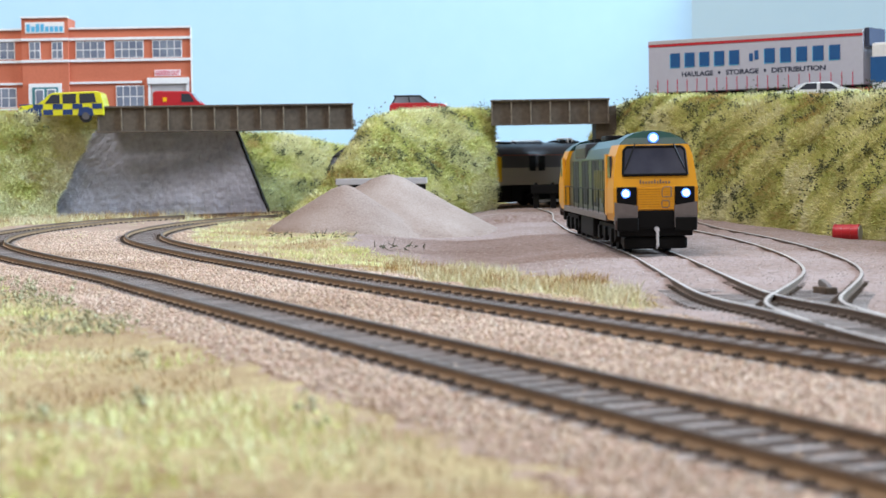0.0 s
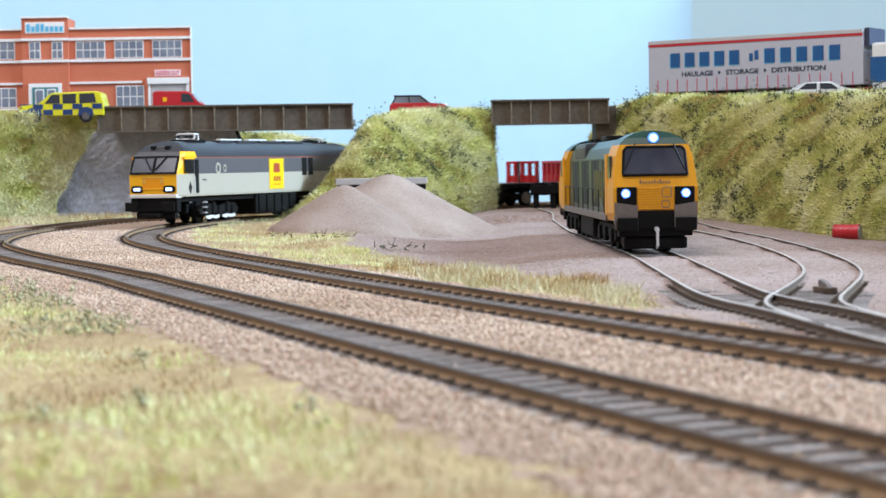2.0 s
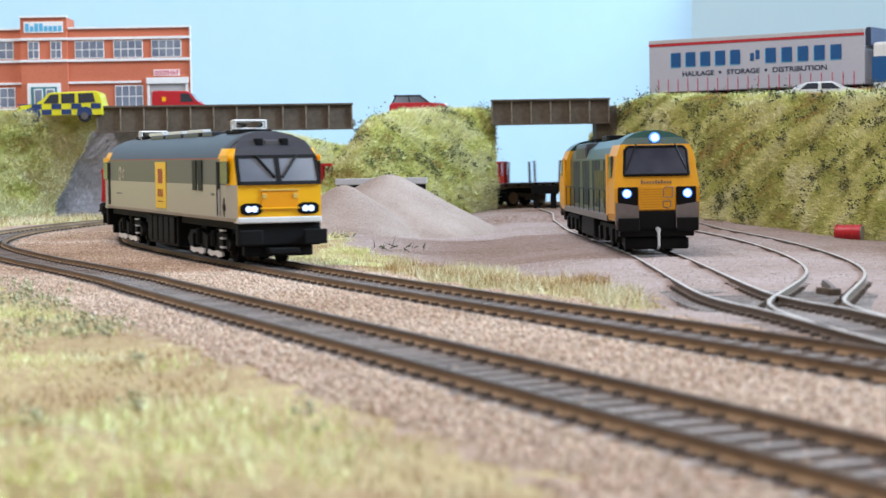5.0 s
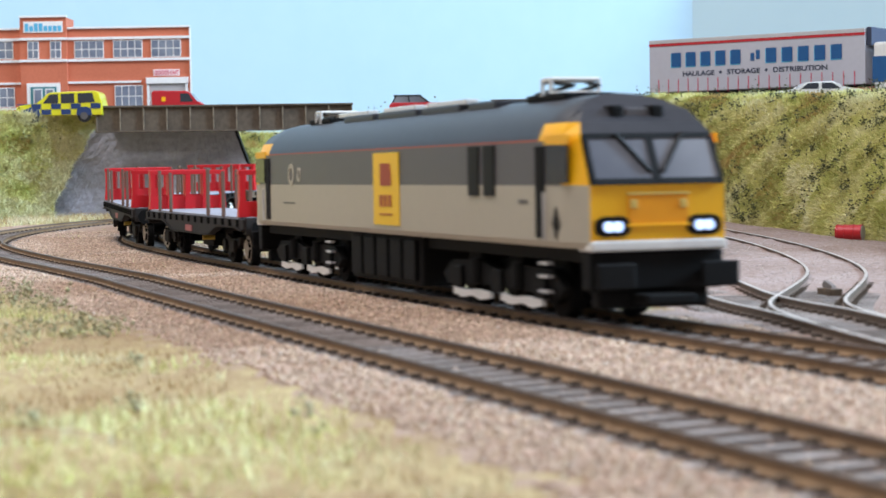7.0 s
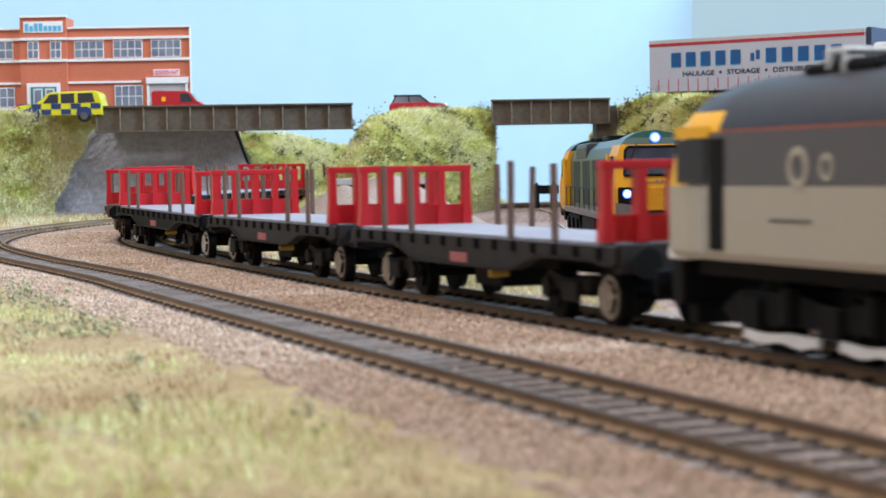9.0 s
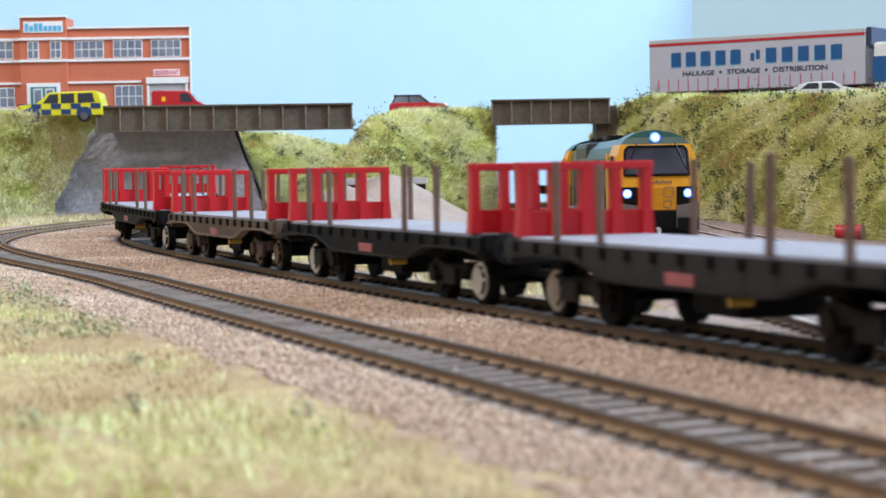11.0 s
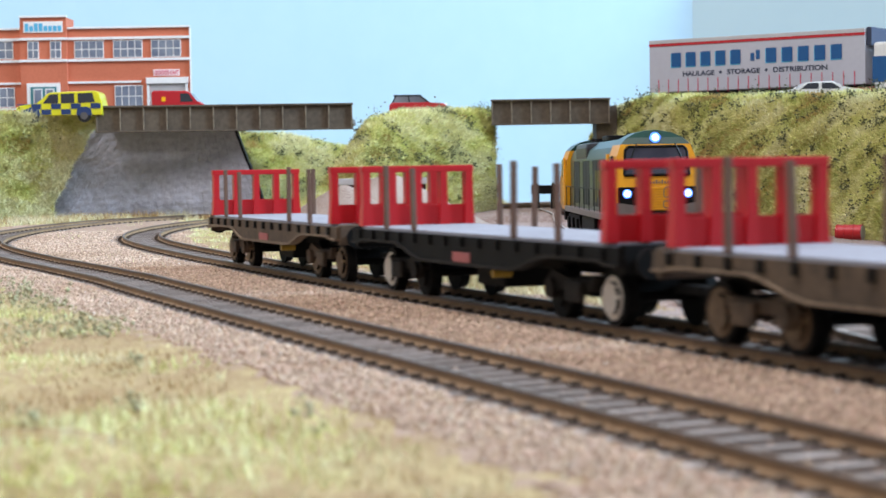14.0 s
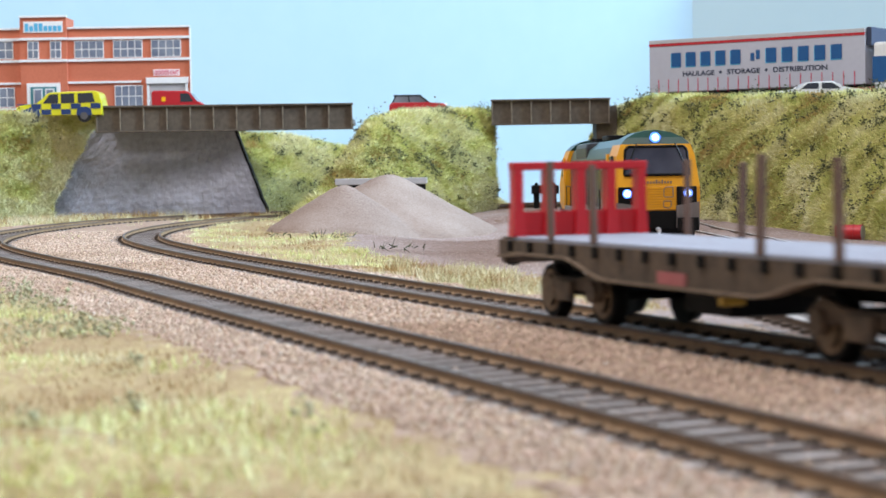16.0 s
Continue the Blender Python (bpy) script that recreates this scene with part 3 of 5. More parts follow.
def loft(levels, slot_of, x_end, stations, nose=1.0):
    """A body symmetric fore and aft: levels are (half width, height) from sill to crown; x_end(z) is half the length there."""
    bm = bmesh.new()
    ring = [(-y, z) for y, z in levels] + [(y, z) for y, z in reversed(levels) if y > 0.001]
    rows = []
    for u in stations:
        row = []
        for y, z in ring:
            e = x_end(z)
            y *= nose if abs(u) > 0.999 else 1
            x = u * e if abs(u) >= 0.999 else max(-e, min(e, u * x_end(0)))
            row.append(bm.verts.new(Vector((x, y, z)) / 1000))
        rows.append(row)
    n = len(ring)
    for a in range(len(rows) - 1):
        for i in range(n - 1):
            f = bm.faces.new((rows[a][i], rows[a + 1][i], rows[a + 1][i + 1], rows[a][i + 1]))
            zc = (ring[i][1] + ring[i + 1][1]) / 2
            f.material_index = slot_of((stations[a] + stations[a + 1]) / 2, zc, False)
        bm.faces.new((rows[a][0], rows[a][n - 1], rows[a + 1][n - 1], rows[a + 1][0]))
    half = len(levels)
    for row in (rows[0], rows[-1]):
        for i in range(half - 1):
            j, j2 = n - 1 - i, n - 2 - i
            quad = [row[i], row[i + 1], row[j2], row[j]]
            if row[i + 1] is row[j2]:
                quad = [row[i], row[i + 1], row[j]]
            f = bm.faces.new(quad)
            f.material_index = slot_of(1, (ring[i][1] + ring[i + 1][1]) / 2, True)
    bm.normal_update()
    return bm


def plate(x0, x1, z0, z1, y, thick=0.35, side=1, cut=0.0):
    """A thin panel on a side wall whose face is at y."""
    o = [(x0, z0), (x1, z0), (x1, z1 - cut), (x1 - cut * 0.4, z1), (x0, z1)] if cut else [(x0, z0), (x1, z0), (x1, z1), (x0, z1)]
    lo, hi = sorted((side * y, side * (y + thick)))
    return prism(o, 1, lo, hi)


def build_electric():
    """The electric locomotive; x forward, the railhead at z 0."""
    t = thing("electric_locomotive", "two-tone grey electric locomotive with yellow cab ends", "locomotive")
    HALF = 131.0

    def x_end(z):
        if z < 28.4:
            return HALF - 0.6 * max(0, (17 - z) / 3)
        if z < 38.8:
            return HALF - 5.0 * (z - 28.4) / 10.4
        return HALF - 5.0 - 12.5 * ((z - 38.8) / 8.8) ** 1.3

    levels = [(16.4, 15.6), (16.8, 16.8), (16.8, 28.4), (16.7, 37.6), (16.66, 38.0), (16.4, 38.8), (15.2, 41.3), (12.6, 43.9), (8.6, 46.1), (4.0, 47.3), (0, 47.6)]
    cab = 112 / HALF
    edge = 124 / HALF
    stations = [-1, -edge, -cab, -0.6, -0.2, 0.2, 0.6, cab, edge, 1]

    def slot_of(u, z, end):
        if end:
            return 1 if 16.8 < z < 28.4 else 0 if z < 16.8 else 3 if z < 38.8 else 4
        if z < 28.4:
            return 0
        if z < 37.6:
            return 1 if abs(u) > edge else 2
        if z < 38.8:
            return (5 if z < 38.1 else 4) if abs(u) < cab else 1
        return 1 if z < 41.2 and abs(u) > cab else 4

    body = part("body", loft(levels, slot_of, x_end, stations, 0.90), [CREAM, YELLOW, GREY, DARK, ROOF, ORANGE], t)
    for p in body.data.polygons:
        p.use_smooth = p.center.z > 0.0388 and abs(p.normal.x) < 0.3
    for s in (-1, 1):
        # cab side: yellow band over the side window, dark window, recessed door
        for w in (-1, 1):
            a, b = sorted((w * 112.5, w * 124.8))
            part("cab_band", plate(a, b, 36.8, 38.8, 16.7, 0.25, s), YELLOW, t, "yellow band over the cab window")
            a, b = sorted((w * 113.6, w * 124.2))
            win = part("side_window", plate(a, b, 28.9, 36.6, 16.8, 0.3, s), DARKGLASS, t, "dark cab side window")
            a, b = sorted((w * 107.6, w * 112.2))
            door = part("cab_door", plate(a, b, 17.4, 36.6, 16.8, 0.3, s), BLACK, t, "dark recessed cab door")
            part("handrail", rod((w * 113.4, s * 17.6, 17), (w * 113.4, s * 17.6, 27), 0.3, 6), SILVER, door)
        for x in (71.5, 81.0) if s < 0 else (38.0, 47.5):
            part("louvre", plate(-s * x - 3.3, -s * x + 3.3, 26.0, 37.3, 16.8, 0.35, s), DARK, t, "dark bodyside louvre")
        c = 8.5 if s < 0 else 4.0
        sign = part("company_panel", plate(c - 10.3, c + 10.3, 18.0, 36.8, 16.8, 0.3, s), PANEL, t, "yellow panel with a dull red emblem")
        part("emblem", plate(c - 4.2, c + 4.6, 28.2, 34.0, 17.1, 0.15, s, cut=2.6), DULLRED, sign)
        for k in range(3):
            part("bar", plate(c - 5 + k * 3.6, c - 2.6 + k * 3.6, 22.8, 25.8, 17.1, 0.15, s), DULLRED, sign)
        part("bar", plate(c - 5, c + 5, 20.6, 21.0, 17.1, 0.15, s), DULLRED, sign)
        for x, r in ((s * 83, 3.1), (s * 74.5, 2.0)):
            bm = bmesh.new()
            for k in range(20):
                a0, a1 = k * math.tau / 20, (k + 1) * math.tau / 20
                ring = [(x + r * math.cos(a0), 31.4 + r * 1.1 * math.sin(a0)), (x + r * math.cos(a1), 31.4 + r * 1.1 * math.sin(a1)),
                        (x + r * 0.62 * math.cos(a1), 31.4 + r * 0.68 * math.sin(a1)), (x + r * 0.62 * math.cos(a0), 31.4 + r * 0.68 * math.sin(a0))]
                lo, hi = sorted((s * 16.75, s * 16.95))
                add_prism(bm, ring, 1, lo, hi)
            part("roundel", bm, CREAM, t, "pale grey ring emblem")
        part("name_bar", plate(-92, -79, 22.6, 23.1, 16.8, 0.12, s), GREY, t)
        part("number_bar", plate(98, 103, 24.4, 25.4, 16.8, 0.12, s), GREY, t)
        bm = bmesh.new()
        for k in range(3):
            for j in range(k % 2 + 1):
                c = (118.0 - (k % 2) * 1.1 + j * 2.2, 18.6 + k * 2.0)
                add_prism(bm, [(c[0] - 1.0, c[1]), (c[0], c[1] - 1.5), (c[0] + 1.0, c[1]), (c[0], c[1] + 1.5)], 1, *sorted((s * 16.8, s * 17.0)))
        part("depot_mark", bm, DARK, t)
    for w in (-1, 1):
        # front: windscreens, headlight clusters, waist rail, skirt
        for s in (-1, 1):
            rows = [(x_end(29.6), 0.9, 29.6), (x_end(29.6), 13.9, 29.6), (x_end(38.2), 13.5, 38.2), (x_end(38.2), 0.9, 38.2)]
            bm = bmesh.new()
            a = [bm.verts.new(Vector((w * (x + 0.1), s * y, z)) / 1000) for x, y, z in rows]
            b = [bm.verts.new(Vector((w * (x + 0.45), s * y, z)) / 1000) for x, y, z in rows]
            bm.faces.new(a), bm.faces.new(b)
            for i in range(4):
                bm.faces.new((a[i], a[(i + 1) % 4], b[(i + 1) % 4], b[i]))
            scr = part("windscreen", bm, SCREEN, t, "large windscreen with reflections painted in grey")
            part("wiper", rod((w * (x_end(38.6) + 0.7), s * 7.5, 38.8), (w * (x_end(31) + 0.7), s * 1.4, 31), 0.5, 6), DARK, scr)
            lo, hi = sorted((w * (HALF - 0.2), w * (HALF + 0.35)))
            ov = [(s * 10.3 + 3.9 * math.cos(k * math.tau / 20) * (1 + 0.12 * abs(math.sin(2 * k * math.tau / 20))), 20.0 + 2.0 * math.sin(k * math.tau / 20) * (1 + 0.2 * abs(math.sin(2 * k * math.tau / 20)))) for k in range(20)]
            housing = part("headlight_housing", prism(ov, 0, lo, hi), DARK, t, "black oval headlight housing")
            for k, y in enumerate((9.2, 11.3)):
                part("headlight", rod((w * (HALF + 0.2), s * y, 20.0), (w * (HALF + 0.7), s * y, 20.0), 1.1, 18),
                     LAMP_DIM if w > 0 else SCREEN, housing, "lit white headlight" if w > 0 else "unlit headlight")
            part("hook", box(*sorted((w * HALF, w * (HALF + 0.5))), s * 5.6 - 0.8, s * 5.6 + 0.8, 23.6, 25.4, 0.2), CARYEL_PALE, t)
            part("horn", box(*sorted((w * 116, w * 122.2)), s * 4.6 - 1.5, s * 4.6 + 1.5, 40.6, 44.8, 0.6), BLACK, t)
        face = part("nose_panel", box(*sorted((w * (HALF - 0.2), w * (HALF + 0.25))), -6.8, 6.8, 20.4, 26.4, 0.2), OCHRE_BRIGHT, t, "orange-yellow nose panel")
        part("panel_lip", box(*sorted((w * (HALF + 0.1), w * (HALF + 0.6))), -7.0, 7.0, 19.9, 20.5, 0.15), YELLOW, face)
        rim = bmesh.new()
        for y0, y1, za, zb in ((-14.6, 14.6, 28.5, 29.7), (-14.3, 14.3, 37.9, 38.9), (-14.7, -13.8, 28.6, 38.7), (13.8, 14.7, 28.6, 38.7), (-0.8, 0.8, 28.6, 38.7)):
            ends = [(x_end(za) + 0.05, za), (x_end(za) + 0.75, za), (x_end(zb) + 0.75, zb), (x_end(zb) + 0.05, zb)]
            add_prism(rim, [(w * x, z) for x, z in ends], 1, y0, y1)
        part("windscreen_surround", rim, BLACK, t, "black windscreen surround")
        part("roof_lamp", box(*sorted((w * 116, w * 121.8)), -2.6, 2.6, 41.4, 44.2, 0.4), GREY, t, "grey lamp panel on the roof dome")
        part("waist_rail", box(*sorted((w * HALF, w * (HALF + 0.5))), -7, 7, 26.3, 26.8, 0.1), CARYEL_PALE, t)
        part("bumper", box(*sorted((w * (HALF - 6), w * (HALF + 0.7))), -15.2, 15.2, 15.0, 17.2, 0.5), CARWHITE, t, "pale grey bumper strip")
        part("buffer_beam", box(*sorted((w * (HALF - 5), w * (HALF - 0.5))), -15.0, 15.0, 7.0, 15.0, 0.6), BLACK, t)
        part("air_dam", box(*sorted((w * (HALF - 6), w * (HALF - 2))), -12.5, 12.5, 3.2, 7.2, 0.8), BLACK, t)
        buffers(t, w * (HALF - 0.6), w, 10.2, 4.6, BLACK, 11.6, True)
        part("coupling", box(*sorted((w * (HALF - 1), w * (HALF + 6.0))), -5.5, 5.5, 4.4, 6.4, 0.4), BLACK, t)
    # roof: hatches, pantographs, bus bars
    for x0, x1 in ((-58, -30), (-26, 6), (10, 38), (44, 62)):
        part("roof_hatch", box(x0, x1, -7.5, 7.5, 46.0, 48.2, 0.6), ROOF, t)
    for x0, x1 in ((-66, -38), (-24, 2), (12, 40)):
        part("bus_bar", box(x0, x1, -6.5, -3.0, 48.0, 49.4, 0.3), CARWHITE, t, "bright roof bus bar")
    for w, up in ((1, 0.6), (-1, -0.6)):
        c = w * 88
        p = part("pantograph", box(c - 11, c + 11, -6, 6, 47.0, 48.4, 0.3), BLACK, t, "folded pantograph with a bright head")
        bm = bmesh.new()
        for s in (-1, 1):
            add_rod(bm, (c - w * 10, s * 4, 48.6), (c + w * 9, s * 3, 49.4 + up), 0.45, 6)
            add_rod(bm, (c + w * 9, s * 3, 49.4 + up), (c - w * 2, s * 5, 50.6 + up), 0.4, 6)
        part("arm", bm, DARK, p)
        bm = bmesh.new()
        top = 51.0 + up
        for x, lo in ((c - w * 1.5, top - 3.6), (c + w * 3.0, top - 3.0)):
            for z in (lo, top):
                add_rod(bm, (x, -5.8, z), (x, 5.8, z), 0.55, 8)
            for q in (-1, 1):
                add_rod(bm, (x, q * 5.8, lo), (x, q * 5.8, top), 0.55, 8)
        for q in (-1, 1):
            add_rod(bm, (c - w * 1.5, q * 5.8, top), (c + w * 3.0, q * 5.8, top), 0.5, 6)
        part("collector_head", bm, CARWHITE, p, "bright collector head")
    # underframe
    part("transformer", box(-29, 29, -14.5, 14.5, 2.8, 15.4, 0.8), BLACK, t)
    part("underframe", box(-124, 124, -13.0, 13.0, 12.5, 15.5, 0.3), BLACK, t)
    for k in range(5):
        for s in (-1, 1):
            a, b = sorted((s * 14.4, s * 15.6))
            part("equipment_box", box(-27 + k * 11, -18 + k * 11, a, b, 4.0, 14.6, 0.5), BLACK, t)
    bogies = []
    for w in (1, -1):
        g = part("bogie", box(-36, 36, -6, 6, 5.5, 11, 0.5), BLACK, t, at=pose(w * 0.078, 0, 0))
        for s in (-1, 1):
            bm = bmesh.new()
            add_prism(bm, [(-36, 7), (-30, 10.5), (-12, 10.8), (0, 8.8), (12, 10.8), (30, 10.5), (36, 7), (33, 4.6), (10, 5.4), (-10, 5.4), (-33, 4.6)], 1, *sorted((s * 11.6, s * 13.6)))
            for x in (-25, 0, 25):
                add_box(bm, x - 3, x + 3, *sorted((s * 13.2, s * 14.6)), 4.0, 9.4, 0.5)
            for x in (-12.5, 12.5):
                add_rod(bm, (x, s * 13.8, 5.6), (x, s * 13.8, 11.5), 1.6, 10)
            part("side_frame", bm, BLACK, g)
            bm = bmesh.new()
            for x in (-15, 15):
                wave = [(x - 12 + k * 2, 2.6 - 0.7 * math.sin(k * math.pi / 6) ** 2) for k in range(13)]
                add_prism(bm, wave + [(x + 11.6, 3.9), (x + 3, 4.3), (x - 5, 3.7), (x - 11.6, 4.2)], 1, *sorted((s * 13.8, s * 14.6)))
            part("step_board", bm, CARWHITE, g, "bright white sand pipe guard")
            for z in (5.6, 8.8, 11.6):
                part("step", box(26.5, 31.5, *sorted((s * 14.0, s * 15.4)), z, z + 0.6), SILVER, g)
        for x in (-25, 0, 25):
            wheelset(g, x)
        bogies.append(g)
    return t, bogies


def build_wagon(frame_mat, wheel_faces, label):
    """A bogie bolster wagon with red open bulkheads; x forward, the railhead at z 0."""
    t = thing("flat_wagon", label, "wagon", "bogie wagons in the train")
    part("deck", box(-78, 78, -15.8, 15.8, 15.6, 17.2, 0.2), DECK, t, "pale grey plank deck")
    for s in (-1, 1):
        a, b = sorted((s * 14.2, s * 16.4))
        belly = [(x, 13.8 - 3.7 * smooth((50 - abs(x)) / 22) - 0.8 * smooth((abs(x) - 74) / 6)) for x in np.linspace(-84, 84, 57)]
        bm = prism([(-84, 16.4)] + belly + [(84, 16.4)], 1, a, b)
        sole = part("sole_bar", bm, frame_mat, t, "weathered fish-bellied sole bar")
        # On brown wagons the rim's paler colour paints a highlight along the edge.
        rim = prism([(x, z + 0.15) for x, z in belly] + [(x, z - 0.5) for x, z in reversed(belly)], 1, *sorted((s * 14.0, s * 17.0)))
        part("bottom_flange", rim, FLANGE_LIT if frame_mat is BROWN else BOGIE_DARK, sole)
        rib = None
        for k in range(15):
            x = -77 + k * 11
            if rib is None:
                rib = part("stake_pocket", box(-0.8, 0.8, *sorted((s * 16.3, s * 17.2)), 14.0, 16.3, 0.2), BLACK, sole)
                rib.location.x = x / 1000
            else:
                o = new("stake_pocket", rib.data)
                o.parent, o.location = sole, (x / 1000, 0, 0)
        part("data_plate", box(-6, 5, *sorted((s * 16.4, s * 16.7)), 10.4, 12.7), PLATE, t, "faded red data panel")
        for k in range(4):
            x = (-56, -34, 30, 55)[k]
            post = box(-0.7, 0.7, *sorted((s * 15.4, s * 16.6)), 16.8, (33.4, 32.6, 33.8, 33)[k], 0.15)
            part("stanchion", post, STAKE, t, "thin brown stanchion", at=pose(x / 1000, 0, 0, 0, (0, 4, -3, 2)[k] * (1 if s > 0 else -0.6), 0))
    for w in (-1, 1):
        x0, x1 = sorted((w * 75.5, w * 78.5))
        bh = part("bulkhead", box(x0, x1, -16.2, 16.2, 31.6, 33.4, 0.3), RED, t, "red open steel bulkhead")
        for k in range(5):
            y = -14.9 + 7.45 * k
            part("post", prism([(y - 1.5, 17.2), (y + 1.5, 17.2), (y + 1.0, 24), (y + 1.0, 31.7), (y - 1.0, 31.7), (y - 1.0, 24)], 0, x0, x1), RED, bh)
        part("plank", box(x0 + 0.9, x1 - 0.9, -15.4, 15.4, 17.2, 22.6, 0.1), RED, bh)
        part("headstock", box(*sorted((w * 82, w * 84.6)), -15.5, 15.5, 11.2, 17.0, 0.3), frame_mat, t)
        buffers(t, w * 84.4, w, 13.4, 3.2, BLACK)
        part("coupling", box(*sorted((w * 80, w * 91)), -2.4, 2.4, 7.0, 8.8, 0.4), BLACK, t)
    part("centre_sill", box(-80, 80, -5, 5, 9.5, 15.6), BLACK, t)
    part("brake_gear", box(-10, 8, -9, 9, 4.6, 10, 0.8), BLACK, t)
    part("valve", rod((14, -14.5, 8.2), (14, -10, 8.2), 0.9, 10), STAKE_Y, t, "small yellow brake valve")
    bogies = []
    for w in (1, -1):
        g = part("bogie", box(-5, 5, -11, 11, 5.4, 9.4, 0.5), BLACK, t, at=pose(w * 0.056, 0, 0))
        for s in (-1, 1):
            frame_line = [(-17, 7.6), (-13, 10.6), (-6, 9.0), (6, 9.0), (8.4, 9.8), (7.6, 7.4), (6, 6.4), (-9, 6.6), (-15, 4.8)]
            bm = prism([(w * x, z) for x, z in frame_line], 1, *sorted((s * 10.8, s * 12.4)))
            add_rod(bm, (-w * 13, s * 12.0, 6.6), (-w * 13, s * 13.4, 6.6), 2.2, 14)
            add_box(bm, -4, 4, *sorted((s * 12.4, s * 13.8)), 4.2, 8.6, 0.6)
            part("side_frame", bm, BOGIE_DARK if frame_mat is not BROWN else frame_mat, g)
        for x in (-13, 13):
            wheelset(g, x, 5.7, wheel_faces if (x * w > 0 or wheel_faces is RIMS_BROWN) else BLACK, 9.2)
        bogies.append(g)
    return t, bogies


# Paler than BROWN: the flange's edge highlight is put into the colour.
FLANGE_LIT = surface("lit_flange", rgb((128, 110, 90)), 0.75, second=rgb((90, 74, 60)), grain=500, coarse=80, amount=0.8)
PLATE = surface("data_panel", rgb((178, 92, 92)), 0.6, second=rgb((140, 90, 88)), grain=900, coarse=90, amount=0.8)
STAKE = surface("stanchion_brown", rgb((112, 86, 72)), 0.7, amount=0.6)
STAKE_Y = surface("valve_yellow", rgb((196, 160, 60)), 0.5, amount=0.4)
RIMS = surface("white_wheel_face", rgb((236, 232, 224)), 0.5, second=rgb((206, 198, 186)), grain=500, coarse=120, amount=0.6)
RIMS_CREAM = surface("cream_wheel_face", rgb((196, 184, 166)), 0.55, second=rgb((130, 112, 96)), grain=500, coarse=140, amount=0.8)
SOOTY = surface("sooty_frame", rgb((34, 28, 26)), 0.75, second=rgb((18, 15, 14)), grain=400, coarse=60, amount=0.9)
RIMS_BROWN = surface("rusty_wheel", rgb((136, 112, 84)), 0.6, 0.0, second=rgb((86, 68, 50)), grain=500, coarse=120, amount=0.8)


def build_diesel():
    """The diesel standing in the siding; x forward, the railhead at z 0."""
    t = thing("diesel_locomotive", "green and yellow diesel locomotive with lit headlamps", "locomotive")
    HALF = 135.0
    # cab at each end
    for w in (1, -1):
        def cab_end(z):
            if z < 26:
                return 33 - 0.05 * (26 - z)
            if z < 43:
                return 33 - 4.6 * (z - 26) / 17
            return 28.4 - 7 * ((z - 43) / 6) ** 1.5

        levels = [(15.6, 13), (16.6, 16), (16.6, 26), (15.2, 38.5), (13.6, 43.0), (11.0, 45.6), (7.0, 47.6), (3.0, 48.4), (0, 48.6)]
        bm = bmesh.new()
        ring = [(-y, z) for y, z in levels] + [(y, z) for y, z in reversed(levels) if y > 0]
        rows = [[bm.verts.new(Vector((w * (HALF - 33 + x(z)), y, z)) / 1000) for y, z in ring] for x in (lambda z: 0.0, lambda z: cab_end(z) - 7, cab_end)]
        n = len(ring)
        for a in range(2):
            for i in range(n - 1):
                f = bm.faces.new((rows[a][i], rows[a + 1][i], rows[a + 1][i + 1], rows[a][i + 1]))
                f.material_index = 1 if (ring[i][1] + ring[i + 1][1]) / 2 > 42.5 else 0
            bm.faces.new((rows[a][0], rows[a][n - 1], rows[a + 1][n - 1], rows[a + 1][0]))
        for row in (rows[0], rows[2]):
            for i in range(len(levels) - 1):
                j, j2 = n - 1 - i, n - 2 - i
                q = [row[i], row[i + 1], row[j2], row[j]] if i < len(levels) - 2 else [row[i], row[i + 1], row[j]]
                f = bm.faces.new(q)
                f.material_index = 1 if (ring[i][1] + ring[i + 1][1]) / 2 > 42.5 else 0
        cab = part("cab", bm, [AMBER, GREEN], t, "yellow cab with a dark green roof")
        f0 = HALF - 33
        bm = bmesh.new()
        pts = [(f0 + cab_end(31.0), -12.6, 31.0), (f0 + cab_end(31.0), 12.6, 31.0), (f0 + cab_end(40.6), 12.0, 40.6), (f0 + cab_end(42.0), 10.8, 42.0),
               (f0 + cab_end(42.0), -10.8, 42.0), (f0 + cab_end(40.6), -12.0, 40.6)]
        a = [bm.verts.new(Vector((w * (x + 0.1), y, z)) / 1000) for x, y, z in pts]
        b = [bm.verts.new(Vector((w * (x + 0.5), y, z)) / 1000) for x, y, z in pts]
        bm.faces.new(a), bm.faces.new(b)
        for i in range(6):
            bm.faces.new((a[i], a[(i + 1) % 6], b[(i + 1) % 6], b[i]))
        part("windscreen", bm, FRONTGLASS, cab, "wide blue-grey windscreen")
        rim = bmesh.new()
        loop = [Vector((w * (x + 0.45), y, z)) for x, y, z in pts]
        for i in range(6):
            add_rod(rim, loop[i], loop[(i + 1) % 6], 0.55, 6)
        part("windscreen_frame", rim, BLACK, cab, "black windscreen rubber")
        for s in (-1, 1):
            part("wiper", rod((w * (f0 + cab_end(42) + 1), s * 7.5, 43.2), (w * (f0 + cab_end(34) + 0.9), s * 11.8, 33), 0.3, 6), DARK, cab)
            bm = bmesh.new()
            for y in (15.9, ):
                add_prism(bm, [(w * (f0 + 12), 30.0), (w * (f0 + 21), 30.0), (w * (f0 + 19.5), 38.6), (w * (f0 + 12), 38.6)], 1, *sorted((s * 15.55, s * 16.6)))
            part("side_window", bm, GLASS, cab, "dark cab side window")
